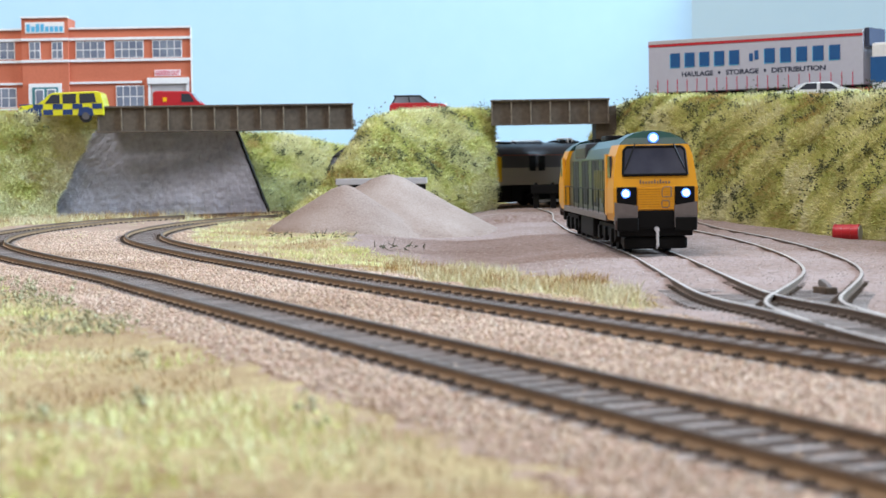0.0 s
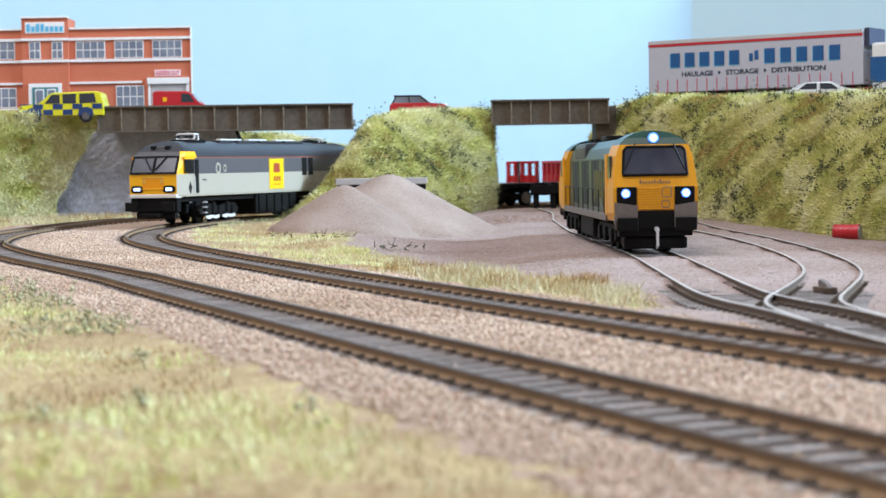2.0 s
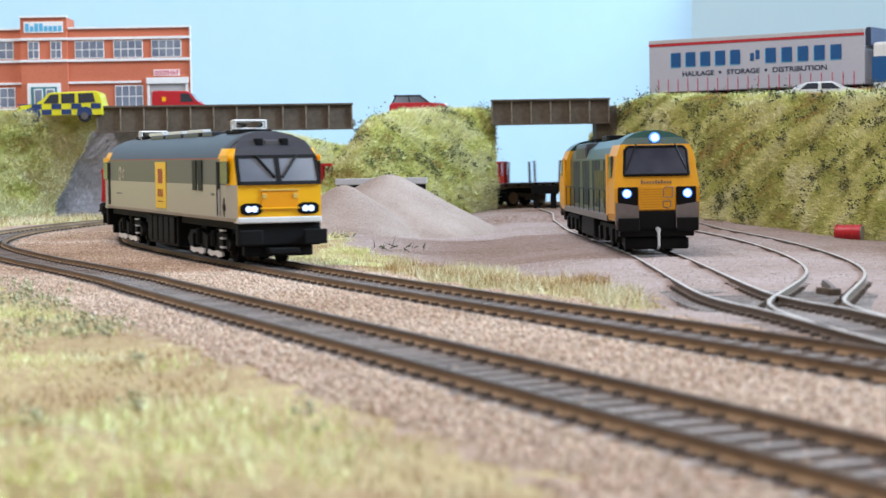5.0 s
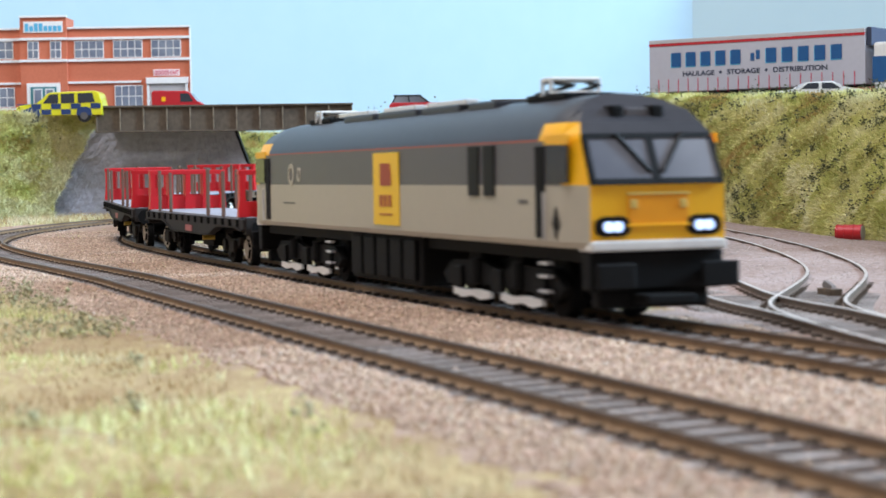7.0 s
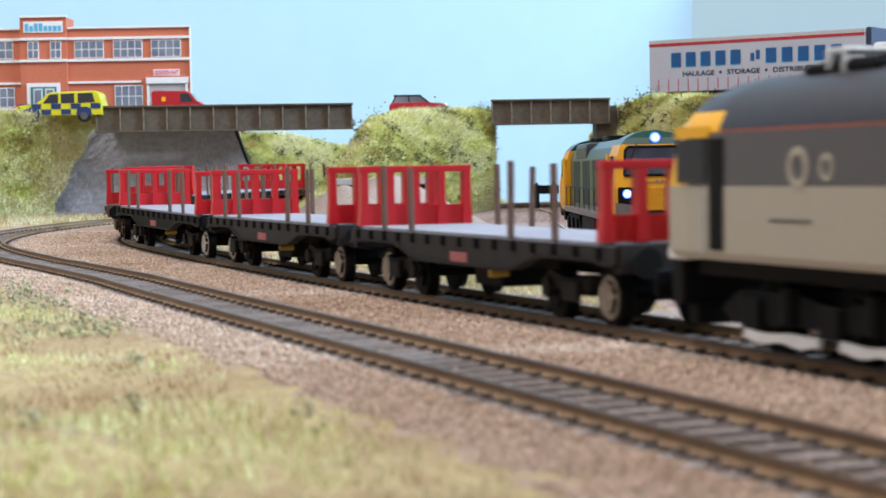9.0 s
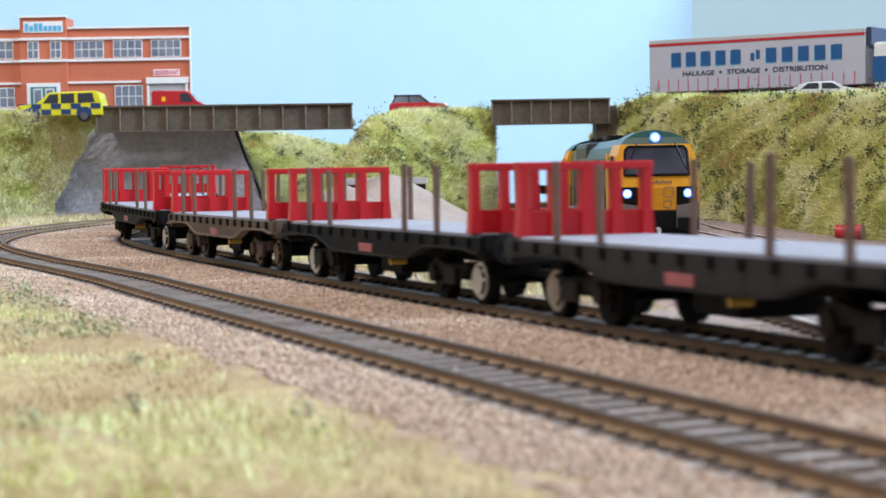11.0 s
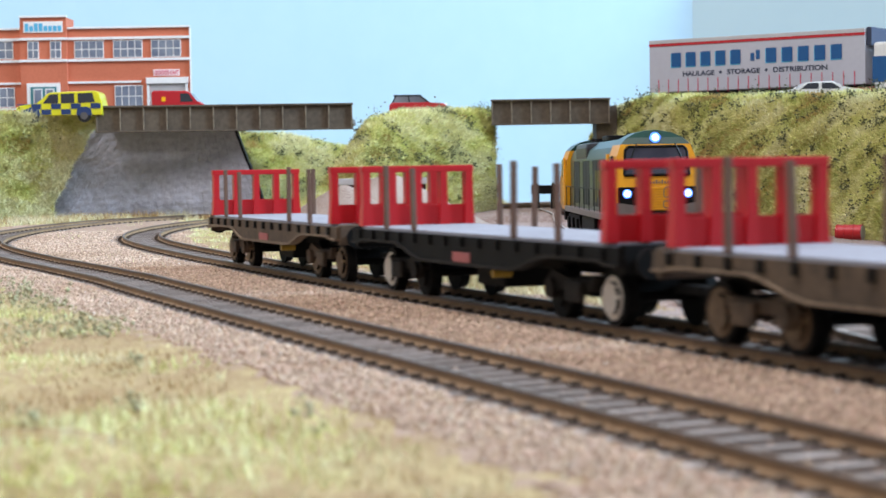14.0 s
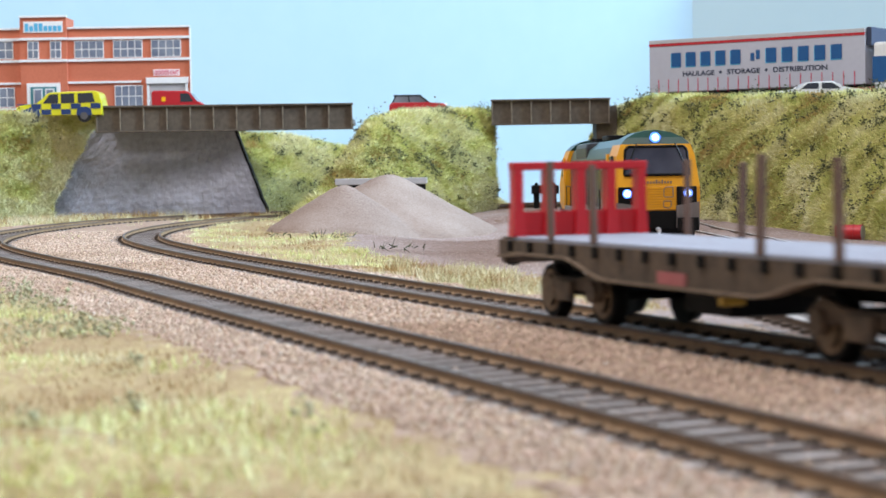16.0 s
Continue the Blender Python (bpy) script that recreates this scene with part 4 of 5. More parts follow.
            part("door", prism([(w * (f0 + 2.0), 15), (w * (f0 + 8.6), 15), (w * (f0 + 8.6), 39.5), (w * (f0 + 2.0), 39.5)], 1, *sorted((s * 15.9, s * 16.75))), AMBER, cab)
            part("lamp_recess", box(*sorted((w * (HALF - 0.8), w * (HALF + 0.5))), s * 11.4 - 3.9, s * 11.4 + 3.9, 19.2, 26.4, 0.4), BLACK, cab, "black headlamp recess")
            part("headlamp", rod((w * (HALF + 0.3), s * 11.8, 23.8), (w * (HALF + 1.0), s * 11.8, 23.8), 1.15, 18), LAMP if w > 0 else GLASS, cab,
                 "lit round white headlamp" if w > 0 else "unlit headlamp")
            # The lamp's halo as a glowing ring; plain glass at the unlit end.
            part("halo_ring", rod((w * (HALF + 0.3), s * 11.8, 23.8), (w * (HALF + 0.8), s * 11.8, 23.8), 1.8, 20), HALO if w > 0 else GLASS, cab, "bluish glowing halo ring" if w > 0 else "")
            part("skirt", prism([(s * 7.2, 19.0), (s * 16.2, 20.4), (s * 16.2, 12.0), (s * 13.0, 9.8), (s * 7.2, 10.4)], 0, *sorted((w * (HALF - 3), w * (HALF + 0.9)))), SKIRT, cab, "grey corner skirt")
        part("top_lamp", rod((w * (f0 + cab_end(45.2)), 0, 45.6), (w * (f0 + cab_end(45.2) + 1.8), 0, 45.6), 1.2, 18), LAMP if w > 0 else GLASS, cab,
             "lit white top headlamp" if w > 0 else "unlit top headlamp")
        part("halo_ring", rod((w * (f0 + cab_end(45.2)), 0, 45.6), (w * (f0 + cab_end(45.2) + 1.5), 0, 45.6), 2.0, 20), HALO if w > 0 else GLASS, cab, "bluish glowing halo ring" if w > 0 else "")
        # Backing plate carries the painted shade behind the slats.
        grille = part("nose_grille", box(*sorted((w * (HALF - 0.5), w * (HALF + 0.4))), -7.4, 7.4, 17.2, 26.6, 0.3), AMBER_SHADED, cab)
        for k in range(9):
            part("slat", box(*sorted((w * (HALF + 0.35), w * (HALF + 0.7))), -7.0, 7.0, 17.6 + k * 0.98, 18.35 + k * 0.98, 0.08), AMBER, grille)
        hatch = bmesh.new()
        for pts in ([(2.6, 22.3), (6.0, 22.3), (6.0, 26.2), (3.4, 26.2), (2.4, 25.2), (2.4, 23.2)], [(2.6, 18.2), (4.4, 18.0), (5.2, 18.8), (5.2, 20.8), (2.4, 20.8), (2.2, 19.2)]):
            for i, (ya, za) in enumerate(pts):
                yb, zb = pts[(i + 1) % len(pts)]
                add_rod(hatch, (w * (HALF + 0.72), w * ya, za), (w * (HALF + 0.72), w * yb, zb), 0.18, 5)
        part("hatch", hatch, SKIRT, cab, "thin dark hatch outlines")
        for s in (-1, 1):
            part("footstep", box(*sorted((w * (HALF - 2), w * (HALF + 1.5))), s * 12.0 - 4.2, s * 12.0 + 4.2, 9.6, 13.6, 0.9), RUSTY, cab, "dark rusty corner step")
        for k in range(11):
            hgt = 1.5 if k in (0, 5, 7) else 0.9
            part("name_bar", box(*sorted((w * (HALF - 0.2), w * (HALF + 0.12))), -6.2 + k * 1.12, -5.6 + k * 1.12, 27.6, 27.6 + hgt), SKIRT, cab)
        part("buffer_beam", box(*sorted((w * (HALF - 8), w * (HALF - 0.5))), -14.5, 14.5, 7, 13.4, 0.5), BLACK, t)
        part("nose_step", box(*sorted((w * (HALF - 2), w * (HALF + 0.6))), -7.1, 7.1, 10.0, 17.0, 0.5), BLACK, t)
        part("obstacle_guard", box(*sorted((w * (HALF - 9), w * (HALF - 1.5))), -12.5, 12.5, 2.0, 6.6, 0.9), BLACK, t)
        buffers(t, w * (HALF - 0.6), w, 11.8, 3.4, BLACK, 11.4, True)
        bm = rod((w * HALF, 0, 10), (w * (HALF + 4), 0, 9.5), 0.9, 8)
        add_rod(bm, (w * (HALF + 4), 0, 9.5), (w * (HALF + 4.4), 0, 3.4), 0.55, 8)
        add_rod(bm, (w * (HALF + 4.4), 0, 3.4), (w * (HALF + 1.6), 0, 2.4), 0.5, 8)
        part("coupling_hook", bm, SILVER, t, "bright steel coupling hook")
    # long narrow engine casing between the cabs
    lv = [(13.4, 15), (13.4, 38.0), (12.0, 42.4), (7.0, 46.0), (0, 47.0)]
    ring = [(-y, z) for y, z in lv] + [(y, z) for y, z in reversed(lv) if y > 0]
    bm = prism(ring, 0, -102, 102)
    part("casing", bm, GREEN, t, "dark green engine casing")
    for k in range(12):
        x = -94 + k * 16.2
        for s in (-1, 1):
            part("casing_door", box(x, x + 14.6, *sorted((s * 13.3, s * 13.8)), 17, 37.5, 0.2), GRILLE if k % 3 else GREEN, t)
    for s in (-1, 1):
        for k in range(6):
            part("name_block", box(30 + k * 8, 35.5 + k * 8, *sorted((s * 13.7, s * 14.0)), 19 + (k % 2) * 2, 33), FADED, t, "" if k else "faded yellow lettering shapes")
    part("radiator", box(-70, -14, -13.6, 13.6, 37, 46.0, 2.6), ROOF, t, "grey radiator housing overhanging the casing")
    part("exhaust", box(-24, -4, -5, 5, 46.5, 49, 0.6), DARK, t)
    for x in (-70, -48, 8, 86):
        part("roof_fan", rod((x, 0, 46.6), (x, 0, 48.2), 6.2, 24), DARK, t)
    part("walkway", box(-104, 104, -16.6, 16.6, 12.4, 15.2, 0.3), SKIRT, t, "grey walkway sill")
    part("fuel_tank", box(-30, 30, -14.6, 14.6, 3.2, 12.2, 1.4), BLACK, t)
    for s in (-1, 1):
        for k in range(9):
            x = -96 + 24 * k
            part("handrail_post", rod((x, s * 16.2, 15), (x, s * 16.2, 25), 0.22, 6), GRILLE, t)
        part("handrail", rod((-98, s * 16.2, 25), (98, s * 16.2, 25), 0.22, 6), GRILLE, t)
    for w in (1, -1):
        g = part("bogie", box(-34, 34, -6, 6, 5.5, 11.5, 0.5), BLACK, t, at=pose(w * 0.082, 0, 0))
        for s in (-1, 1):
            bm = prism([(-35, 6.5), (-30, 11), (30, 11), (35, 6.5), (31, 4.2), (12, 6), (-12, 6), (-31, 4.2)], 1, *sorted((s * 11.6, s * 13.8)))
            for x in (-24, 0, 24):
                add_box(bm, x - 3.4, x + 3.4, *sorted((s * 13.4, s * 15)), 3.6, 9.6, 0.6)
            part("side_frame", bm, BLACK, g)
        for x in (-24, 0, 24):
            wheelset(g, x, 6.8)
    return t


FADED = surface("faded_yellow", rgb((112, 108, 44)), 0.6, second=rgb((60, 72, 44)), grain=400, coarse=90, amount=0.9)
RUSTY = surface("rusty_step", rgb((74, 58, 54)), 0.7, second=rgb((48, 40, 40)), grain=400, coarse=80, amount=0.8)
SKIRT = surface("skirt_grey", rgb((120, 112, 110)), 0.55, second=rgb((96, 88, 84)), grain=400, coarse=50, amount=0.6)
electric, electric_bogies = build_electric()
wagons = []
kinds = [(SOOTY, RIMS_CREAM, "sooty bogie flat wagon with red bulkheads behind the locomotive"), (SOOTY, RIMS_CREAM, "sooty bogie flat wagon with dull cream wheels and red bulkheads"),
         (BLACK, RIMS, "black bogie flat wagon with white wheel faces and red bulkheads"), (BROWN, RIMS_BROWN, "brown weathered bogie flat wagon with red bulkheads"),
         (BLACK, RIMS, "clean black bogie flat wagon with white wheel faces"), (BROWN, RIMS_BROWN, "rusty-brown bogie flat wagon at the train's tail")]
for fm, wf, lab in kinds:
    wagons.append(build_wagon(fm, wf, lab))
diesel = build_diesel()
c, d = siding_line.at(0.0), None
ss = [s for s in np.arange(0.2, 1.3, 0.002) if siding_line.at(s).y > 0.735][0]
a, b = siding_line.at(ss + 0.05), siding_line.at(ss + 0.22)
u = (a - b).normalized()
mid = a + u * 0.05 - u * 0.135
diesel.matrix_basis = Matrix.Translation((mid.x, mid.y, level(mid.x, mid.y) + RT + 0.0004)) @ pose(0, 0, 0, 0, 0, math.degrees(math.atan2(u.y, u.x)))



# ---- the road: factory, vehicles ----
def build_factory():
    t = thing("factory", "two-storey red brick factory with white trim", "building", m=FAR)
    y = 1600
    def front(name, x0, x1, z0, z1, proud, mat, parent=t, label="", depth=0.8):
        return part(name, box(x0, x1, y - proud - depth, y - proud, z0, z1), mat, parent, label)
    part("wall", box(-470, -210.6, y, y + 5, 78.6, 160.2), BRICK, t, "flat red brick wall")
    part("tower", box(-352.5, -313.4, y - 3, y + 30, 78.6, 170), BRICK, t, "projecting brick entrance tower")
    for a, b, py in ((-470, -352.7, 0), (-352.9, -313.0, 3), (-313.0, -210.0, 0)):
        top = 170 if py else 160.2
        part("coping", box(a, b, y - py - 1.4, y - py + 2, top + 0.1, top + 1.7, 0.2), WHITE, t, "white coping")
        for z in (152.2, 134.0):
            front("string_course", a, b, z - 1.1, z + 1.1, py, WHITE, depth=1.3)
    front("string_course", -470, -352.7, 114.4, 116.2, 0, WHITE, depth=1.3)
    front("string_course", -313.2, -252, 114.4, 116.2, 0, WHITE, depth=1.3)
    front("string_course", -470, -352.7, 93.2, 94.8, 0, WHITE, depth=1.3)
    part("corner_trim", box(-210.6, -209.4, y - 1, y + 1, 78.6, 160), WHITE, t)

    def window(x0, x1, z0, z1, cols, py=0):
        w = front("window", x0, x1, z0, z1, py, WHITE, t, "white-framed window", 0.5)
        step = (x1 - x0 - 0.6) / cols
        for k in range(cols):
            for r in range(2):
                h = (z1 - z0 - 0.6) / 2
                front("pane", x0 + 0.3 + k * step + 0.45, x0 + 0.3 + (k + 1) * step - 0.45, z0 + 0.3 + r * h + 0.45, z0 + 0.3 + (r + 1) * h - 0.45, py + 0.5, WINDOW, w, "", 0.2)
    for k in range(4):
        window(-378 - 32.5 * k, -359 - 32.5 * k, 136.0, 151.0, 3)
        window(-378 - 32.5 * k, -358.5 - 32.5 * k, 95.4, 112.0, 3)
    for a, b, n, py in ((-307.6, -282.8, 4, 0), (-275.0, -250.2, 4, 0), (-243.0, -217.8, 4, 0), (-346.4, -336.8, 2, 3), (-327.4, -318.0, 2, 3)):
        window(a, b, 135.6, 150.4, n, py)
    window(-274.4, -250.6, 94, 112.4, 4)
    # entrance
    e = front("entrance", -347.5, -319.5, 78.6, 115.2, 3, WHITE, t, "white entrance surround with teal doors", 1.0)
    front("door", -344.5, -322.5, 78.8, 112.0, 4.0, TEAL, e, "", 0.3)
    for x in (-342, -332):
        front("door_pane", x, x + 7.6, 84, 110.4, 4.3, WHITE, e, "", 0.2)
        front("door_glass", x + 0.9, x + 6.7, 85, 109.5, 4.5, WINDOW, e, "", 0.2)
    # goods door
    g = front("goods_door", -244.5, -214.5, 78.6, 114.6, 0, CARD, t, "grey roller shutter door", 0.6)
    for k in range(18):
        front("slat", -243.5, -215.5, 79 + k * 1.95, 80.5 + k * 1.95, 0.6, CARD, g, "", 0.3)
    front("lintel", -247.5, -212.2, 113.4, 118.6, 0, WHITE, t, "white door lintel", 2.4)
    for x in (-247.0, -214.6):
        front("jamb", x, x + 2.0, 78.6, 113.3, 0, WHITE, t, "", 1.6)
    sg = front("goods_sign", -241.4, -219.4, 120.0, 125.2, 0, PINKISH, t, "white sign with red lettering GOODS OUT", 0.6)
    letters("GOODS OUT", -240.6, -220.2, 120.8, y - 0.75, 3.6, REDINK, sg)
    nb = front("name_sign", -349.4, -316.4, 157.6, 166.8, 3, WHITE, t, "white name board with pale blue lettering", 0.6)
    for k, h in enumerate((7.4, 5.0, 7.4, 7.4, 5.0, 5.0, 5.0, 5.0)):
        x = -348.2 + k * 3.95
        front("bar", x, x + 3.1, 158.6, 158.6 + h * 0.9, 3.6, TEXTCYAN, nb, "", 0.15)


TEAL = surface("teal_door", rgb((70, 128, 136)), 0.5, amount=0.4)
PINKISH = surface("sign_white", rgb((244, 232, 236)), 0.5, amount=0.3)
REDINK = surface("sign_red", rgb((206, 60, 92)), 0.5, amount=0.2)
LETTER = surface("lettering_dark", rgb((44, 52, 74)), 0.5, amount=0.2)


def letters(text, x0, x1, z, y, height, mat, parent, turn=None):
    """A line of writing that faces the camera's side, fitted between x0 and x1 in millimetres."""
    cu = bpy.data.curves.new("lettering", "FONT")
    cu.body, cu.size, cu.extrude, cu.offset = text, height / 0.72 / 1000, 0.00008, 0.00012
    ob = new("lettering", cu)
    cu.materials.append(mat)
    bpy.context.view_layer.update()
    w = max(ob.dimensions.x, 1e-6)
    ob.parent = parent
    ob.matrix_basis = Matrix.Translation((x0 / 1000, y / 1000, z / 1000)) @ pose(0, 0, 0, 90, 0, 0) @ Matrix.Diagonal(((x1 - x0) / 1000 / w, 1, 1, 1))
    return ob


build_factory()


def build_car(name, label, m, length, height, width, outline, glass, paint, roof=None, wheel_x=(0.2, 0.8), wheel_r=4.2, kind="car"):
    """A small die-cast vehicle; outline and glass are side views in millimetres, nose at x 0."""
    t = thing(name, label, kind, m=m)
    bm = prism(outline, 1, -width / 2, width / 2)
    bmesh.ops.bevel(bm, geom=list(bm.edges), offset=0.0007, segments=2, affect="EDGES", profile=0.6)
    part("body", bm, paint, t)
    for s in (-1, 1):
        for g in glass:
            part("window", prism(g, 1, *sorted((s * (width / 2 - 0.2), s * (width / 2 + 0.12)))), GLASS, t)
    for f in wheel_x:
        for s in (-1, 1):
            w = part("wheel", rod((f * length, s * (width / 2 - 2.6), wheel_r), (f * length, s * (width / 2 + 0.15), wheel_r), wheel_r, 20), TYRE, t)
            part("rim", rod((f * length, s * (width / 2 - 0.4), wheel_r), (f * length, s * (width / 2 + 0.4), wheel_r), wheel_r * 0.58, 14), GREY, w)
    return t


# chequered off-road car: nose to the left
L = 61
rover = build_car("patrol_car", "yellow and blue chequered off-road patrol car", FAR @ pose(-0.3215, 1.449, 0.0772) @ Matrix.Scale(1.07, 4), L, 22, 24,
                  [(0, 5), (0, 10.5), (3, 12.4), (15, 13.2), (22.5, 20.4), (25, 21.4), (56, 22.2), (59, 20.8), (61, 13), (61, 5)],
                  [[(19.2, 13.6), (24.2, 20.0), (30, 20.2), (30, 13.6)], [(32, 13.6), (32, 20.3), (41.5, 20.5), (41.5, 13.6)], [(44, 13.6), (44, 20.5), (54.5, 20.6), (56, 14)]],
                  CARYEL, wheel_x=(0.19, 0.79), wheel_r=4.6)
for k in range(8):
    for r in range(2):
        x = 4 + k * 7
        if (k + r) % 2 == 0 and not (r == 0 and k in (1, 6)):
            for sd in (-1, 1):
                part("check", box(x, x + 7, *sorted((sd * 11.9, sd * 12.2)), 5.6 + r * 4, 9.4 + r * 4), CARBLUE, rover)
for sd in (-1, 1):
    for x in (7.0, 43.6):
        part("wheel_arch", prism([(x - 1, 5), (x, 9.6), (x + 3, 11), (x + 6.5, 11), (x + 9.4, 9.6), (x + 10.4, 5)], 1, *sorted((sd * 12.0, sd * 12.35))), CARBLUE, rover)
part("bonnet", box(0.6, 15, -11, 11, 12.6, 13.5, 0.3), CARBLUE, rover)
part("windscreen", prism([(15.4, 13.6), (16.0, 13.4), (23.2, 20.2), (22.4, 20.4)], 1, -10.4, 10.4), GLASS, rover)
# red van, nose to the right
van = build_car("delivery_van", "red delivery van with a raked windscreen", FAR @ pose(-0.183, 1.488, 0.078, 0, 0, 180), 42, 24, 22,
                [(0, 4), (0, 11), (2, 13), (7, 15), (12, 22), (15, 23.6), (40, 24), (42, 22.5), (42, 4)],
                [[(9.4, 15), (13, 21.4), (19.5, 21.6), (19.5, 15)]], CARRED, wheel_x=(0.2, 0.8), wheel_r=4)
part("windscreen", prism([(6.6, 15.0), (7.2, 14.8), (12.2, 21.8), (11.4, 22)], 1, -9.6, 9.6), SCREEN, van)
part("emblem", box(31, 34, 10.9, 11.2, 15.5, 19, 0.05), YELLOW, van, "small yellow crest")
# small red hatchback with a dark roof, nose to the right
mini = build_car("hatchback_car", "small red hatchback car with a dark roof", FAR @ pose(0.0045, 1.476, 0.0783, 0, 0, 180) @ Matrix.Scale(0.94, 4), 47, 18, 22,
                 [(0, 4), (0, 8.6), (2.4, 10.4), (15, 11.4), (45, 11.4), (47, 9.4), (47, 4)], [], CARRED, wheel_x=(0.18, 0.8), wheel_r=3.9)
bm = prism([(14.6, 11.3), (21.5, 16.6), (41.0, 17.0), (44.5, 11.3)], 1, -9.8, 9.8)
part("cabin", bm, SCREEN, mini, "pale see-through cabin glass")
part("roof", box(20.6, 43.4, -10, 10, 16.5, 17.8, 0.5), DARK, mini, "dark roof")
for x0, x1 in ((14.2, 21.2), (30.2, 31.2), (44.4, 41.4)):
    for sd in (-1, 1):
        part("pillar", rod((x0, sd * 9.8, 11.3), (x1, sd * 9.6, 16.8), 0.55, 6), DARK, mini)
for sd in (-1, 1):
    part("headlight", rod((-0.3, sd * 7.6, 8.4), (1.2, sd * 7.6, 8.8), 1.9, 12), CARWHITE, mini)
# white saloon behind the bank
saloon = build_car("saloon_car", "white saloon car behind the bank", pose(0.207, 1.185, 0.0715), 56, 17, 22,
                   [(0, 4), (0, 9), (4, 10.4), (14, 11), (20, 15.4), (36, 15.8), (44, 11.4), (55, 10.6), (56, 8), (56, 4)],
                   [[(16, 11.2), (20.5, 14.8), (27, 15), (27, 11.2)], [(29, 11.2), (29, 15), (35.5, 14.9), (41, 11.2)]], CARWHITE)
silver = build_car("saloon_car", "silver saloon car beside the lorry", pose(0.268, 1.11, 0.0755, 0, 0, 8), 56, 17, 22,
                   [(0, 4), (0, 9), (4, 10.4), (14, 11), (20, 15.4), (36, 15.8), (44, 11.4), (55, 10.6), (56, 8), (56, 4)],
                   [[(16, 11.2), (20.5, 14.8), (27, 15), (27, 11.2)], [(29, 11.2), (29, 15), (35.5, 14.9), (41, 11.2)]], SILVER)


def build_lorry():
    a, b = Vector((158.0, 1433.0)), Vector((299.0, 1335.0))
    d = b - a
    ln = d.length
    t = thing("articulated_lorry", "articulated lorry with a pale curtain-sided trailer", "lorry",
              m=Matrix.Translation((0.158, 1.433, 0.079)) @ pose(0, 0, 0, 0, 0, math.degrees(math.atan2(d.y, d.x))))
    tr = part("trailer", box(0, ln, 0, 33, 13, 49.2, 0.5), CURTAIN, t, "pale grey curtain-sided trailer")
    part("top_band", box(0.2, ln - 0.2, -0.5, 0, 49.4, 51.6), CARD, tr)
    part("red_stripe", box(0.2, ln - 0.2, -0.4, 0, 47.4, 49.3), CARRED, tr, "red stripe along the top")
    part("roof", box(0, ln, 0, 33, 49.3, 52.2, 0.4), CARD, tr)
    part("end_trim", box(ln + 0.1, ln + 4, 2, 31, 40, 53, 0.4), LETTER, t, "blue-grey air deflector")
    for k in range(20):
        x = 8 + k * (ln - 16) / 19
        part("strap", box(x - 0.25, x + 0.25, -0.4, 0, 12, 22.5), REDINK, tr)
    # large name in blocks, then the readable line
    u0 = 19.0
    def block(x, w, z, h):
        part("name_shadow", box(x - 0.7, x + w * 0.82 - 0.7, -0.25, 0, z - 0.7, z + h - 0.7), TEXTCYAN, tr)
        part("name_block", box(x, x + w * 0.82, -0.5, -0.26, z, z + h), TEXTBLUE, tr)
    for k in range(5):
        block(u0 + k * 12.2, 9.6, 31.6, 10.4)
    for k in range(2):
        part("name_block", box(u0 + 64.6 + k * 4.4, u0 + 67.6 + k * 4.4, -0.4, 0, 33.4 + k, 39 + 2 * k), TEXTBLUE, tr)
    for k in range(5):
        block(u0 + 77.0 + k * 12.6, 9.8, 31.6, 10.4)
    for wd, x0, x1 in (("HAULAGE", 28, 54), ("STORAGE", 64.5, 91), ("DISTRIBUTION", 101, 143)):
        letters(wd, x0, x1, 24.4, -0.2, 3.6, LETTER, tr)
    for x in (59.2, 96.0):
        part("dot", rod((x, -0.3, 26.2), (x, 0, 26.2), 1.1, 14), LETTER, tr)
    part("chassis", box(4, ln, 6, 27, 8, 12.8), BLACK, t)
    for x in (18, 34, 50):
        for y in (1.5, 27.5):
            part("wheel", rod((x, y, 6.6), (x, y + 4, 6.6), 6.6, 22), TYRE, t)
    cab = part("cab", box(ln + 6, ln + 32, 0, 33, 9, 42, 2.0), CARWHITE, t, "white cab with a blue lower half")
    part("blue_panel", box(ln + 5.4, ln + 31, -0.5, 0.2, 14, 32, 0.2), TEXTBLUE, cab)
    part("side_window", box(ln + 18, ln + 29, -0.5, 0.3, 27, 38, 0.2), GLASS, cab)
    part("cab_chassis", box(ln - 28, ln + 31, 3, 30, 5.5, 11, 0.5), CARRED, t, "red tractor chassis")
    for x in (ln - 18, ln + 22):
        for y in (0.5, 28.5):
            part("wheel", rod((x, y, 6.6), (x, y + 4, 6.6), 6.6, 22), TYRE, t)


build_lorry()

# ---- yard: drum, buffer stop, point lever ----
t = thing("oil_drum", "red oil drum lying at the foot of the bank", "drum", m=pose(0.1990, 0.925, -0.0020, 0, 0, -28))
bm = rod((-6.4, 0, 4.1), (6.4, 0, 4.1), 4.1, 28)
for x in (-5.9, -2.2, 2.2, 5.9):
    add_rod(bm, (x - 0.3, 0, 4.1), (x + 0.3, 0, 4.1), 4.4, 28)
part("barrel", bm, CARRED, t)
part("lid", rod((6.3, 0, 4.1), (6.7, 0, 4.1), 3.7, 24), CARD, t, "grey lid")
t = thing("buffer_stop", "black timber buffer stop across the siding", "buffer stop", m=FAR @ pose(0.0785, 1.445, 0.004))
for x in (-6.5, 6.5):
    part("post", box(x - 2.2, x + 2.2, -2, 2, -2, 20, 0.3), BLACK, t)
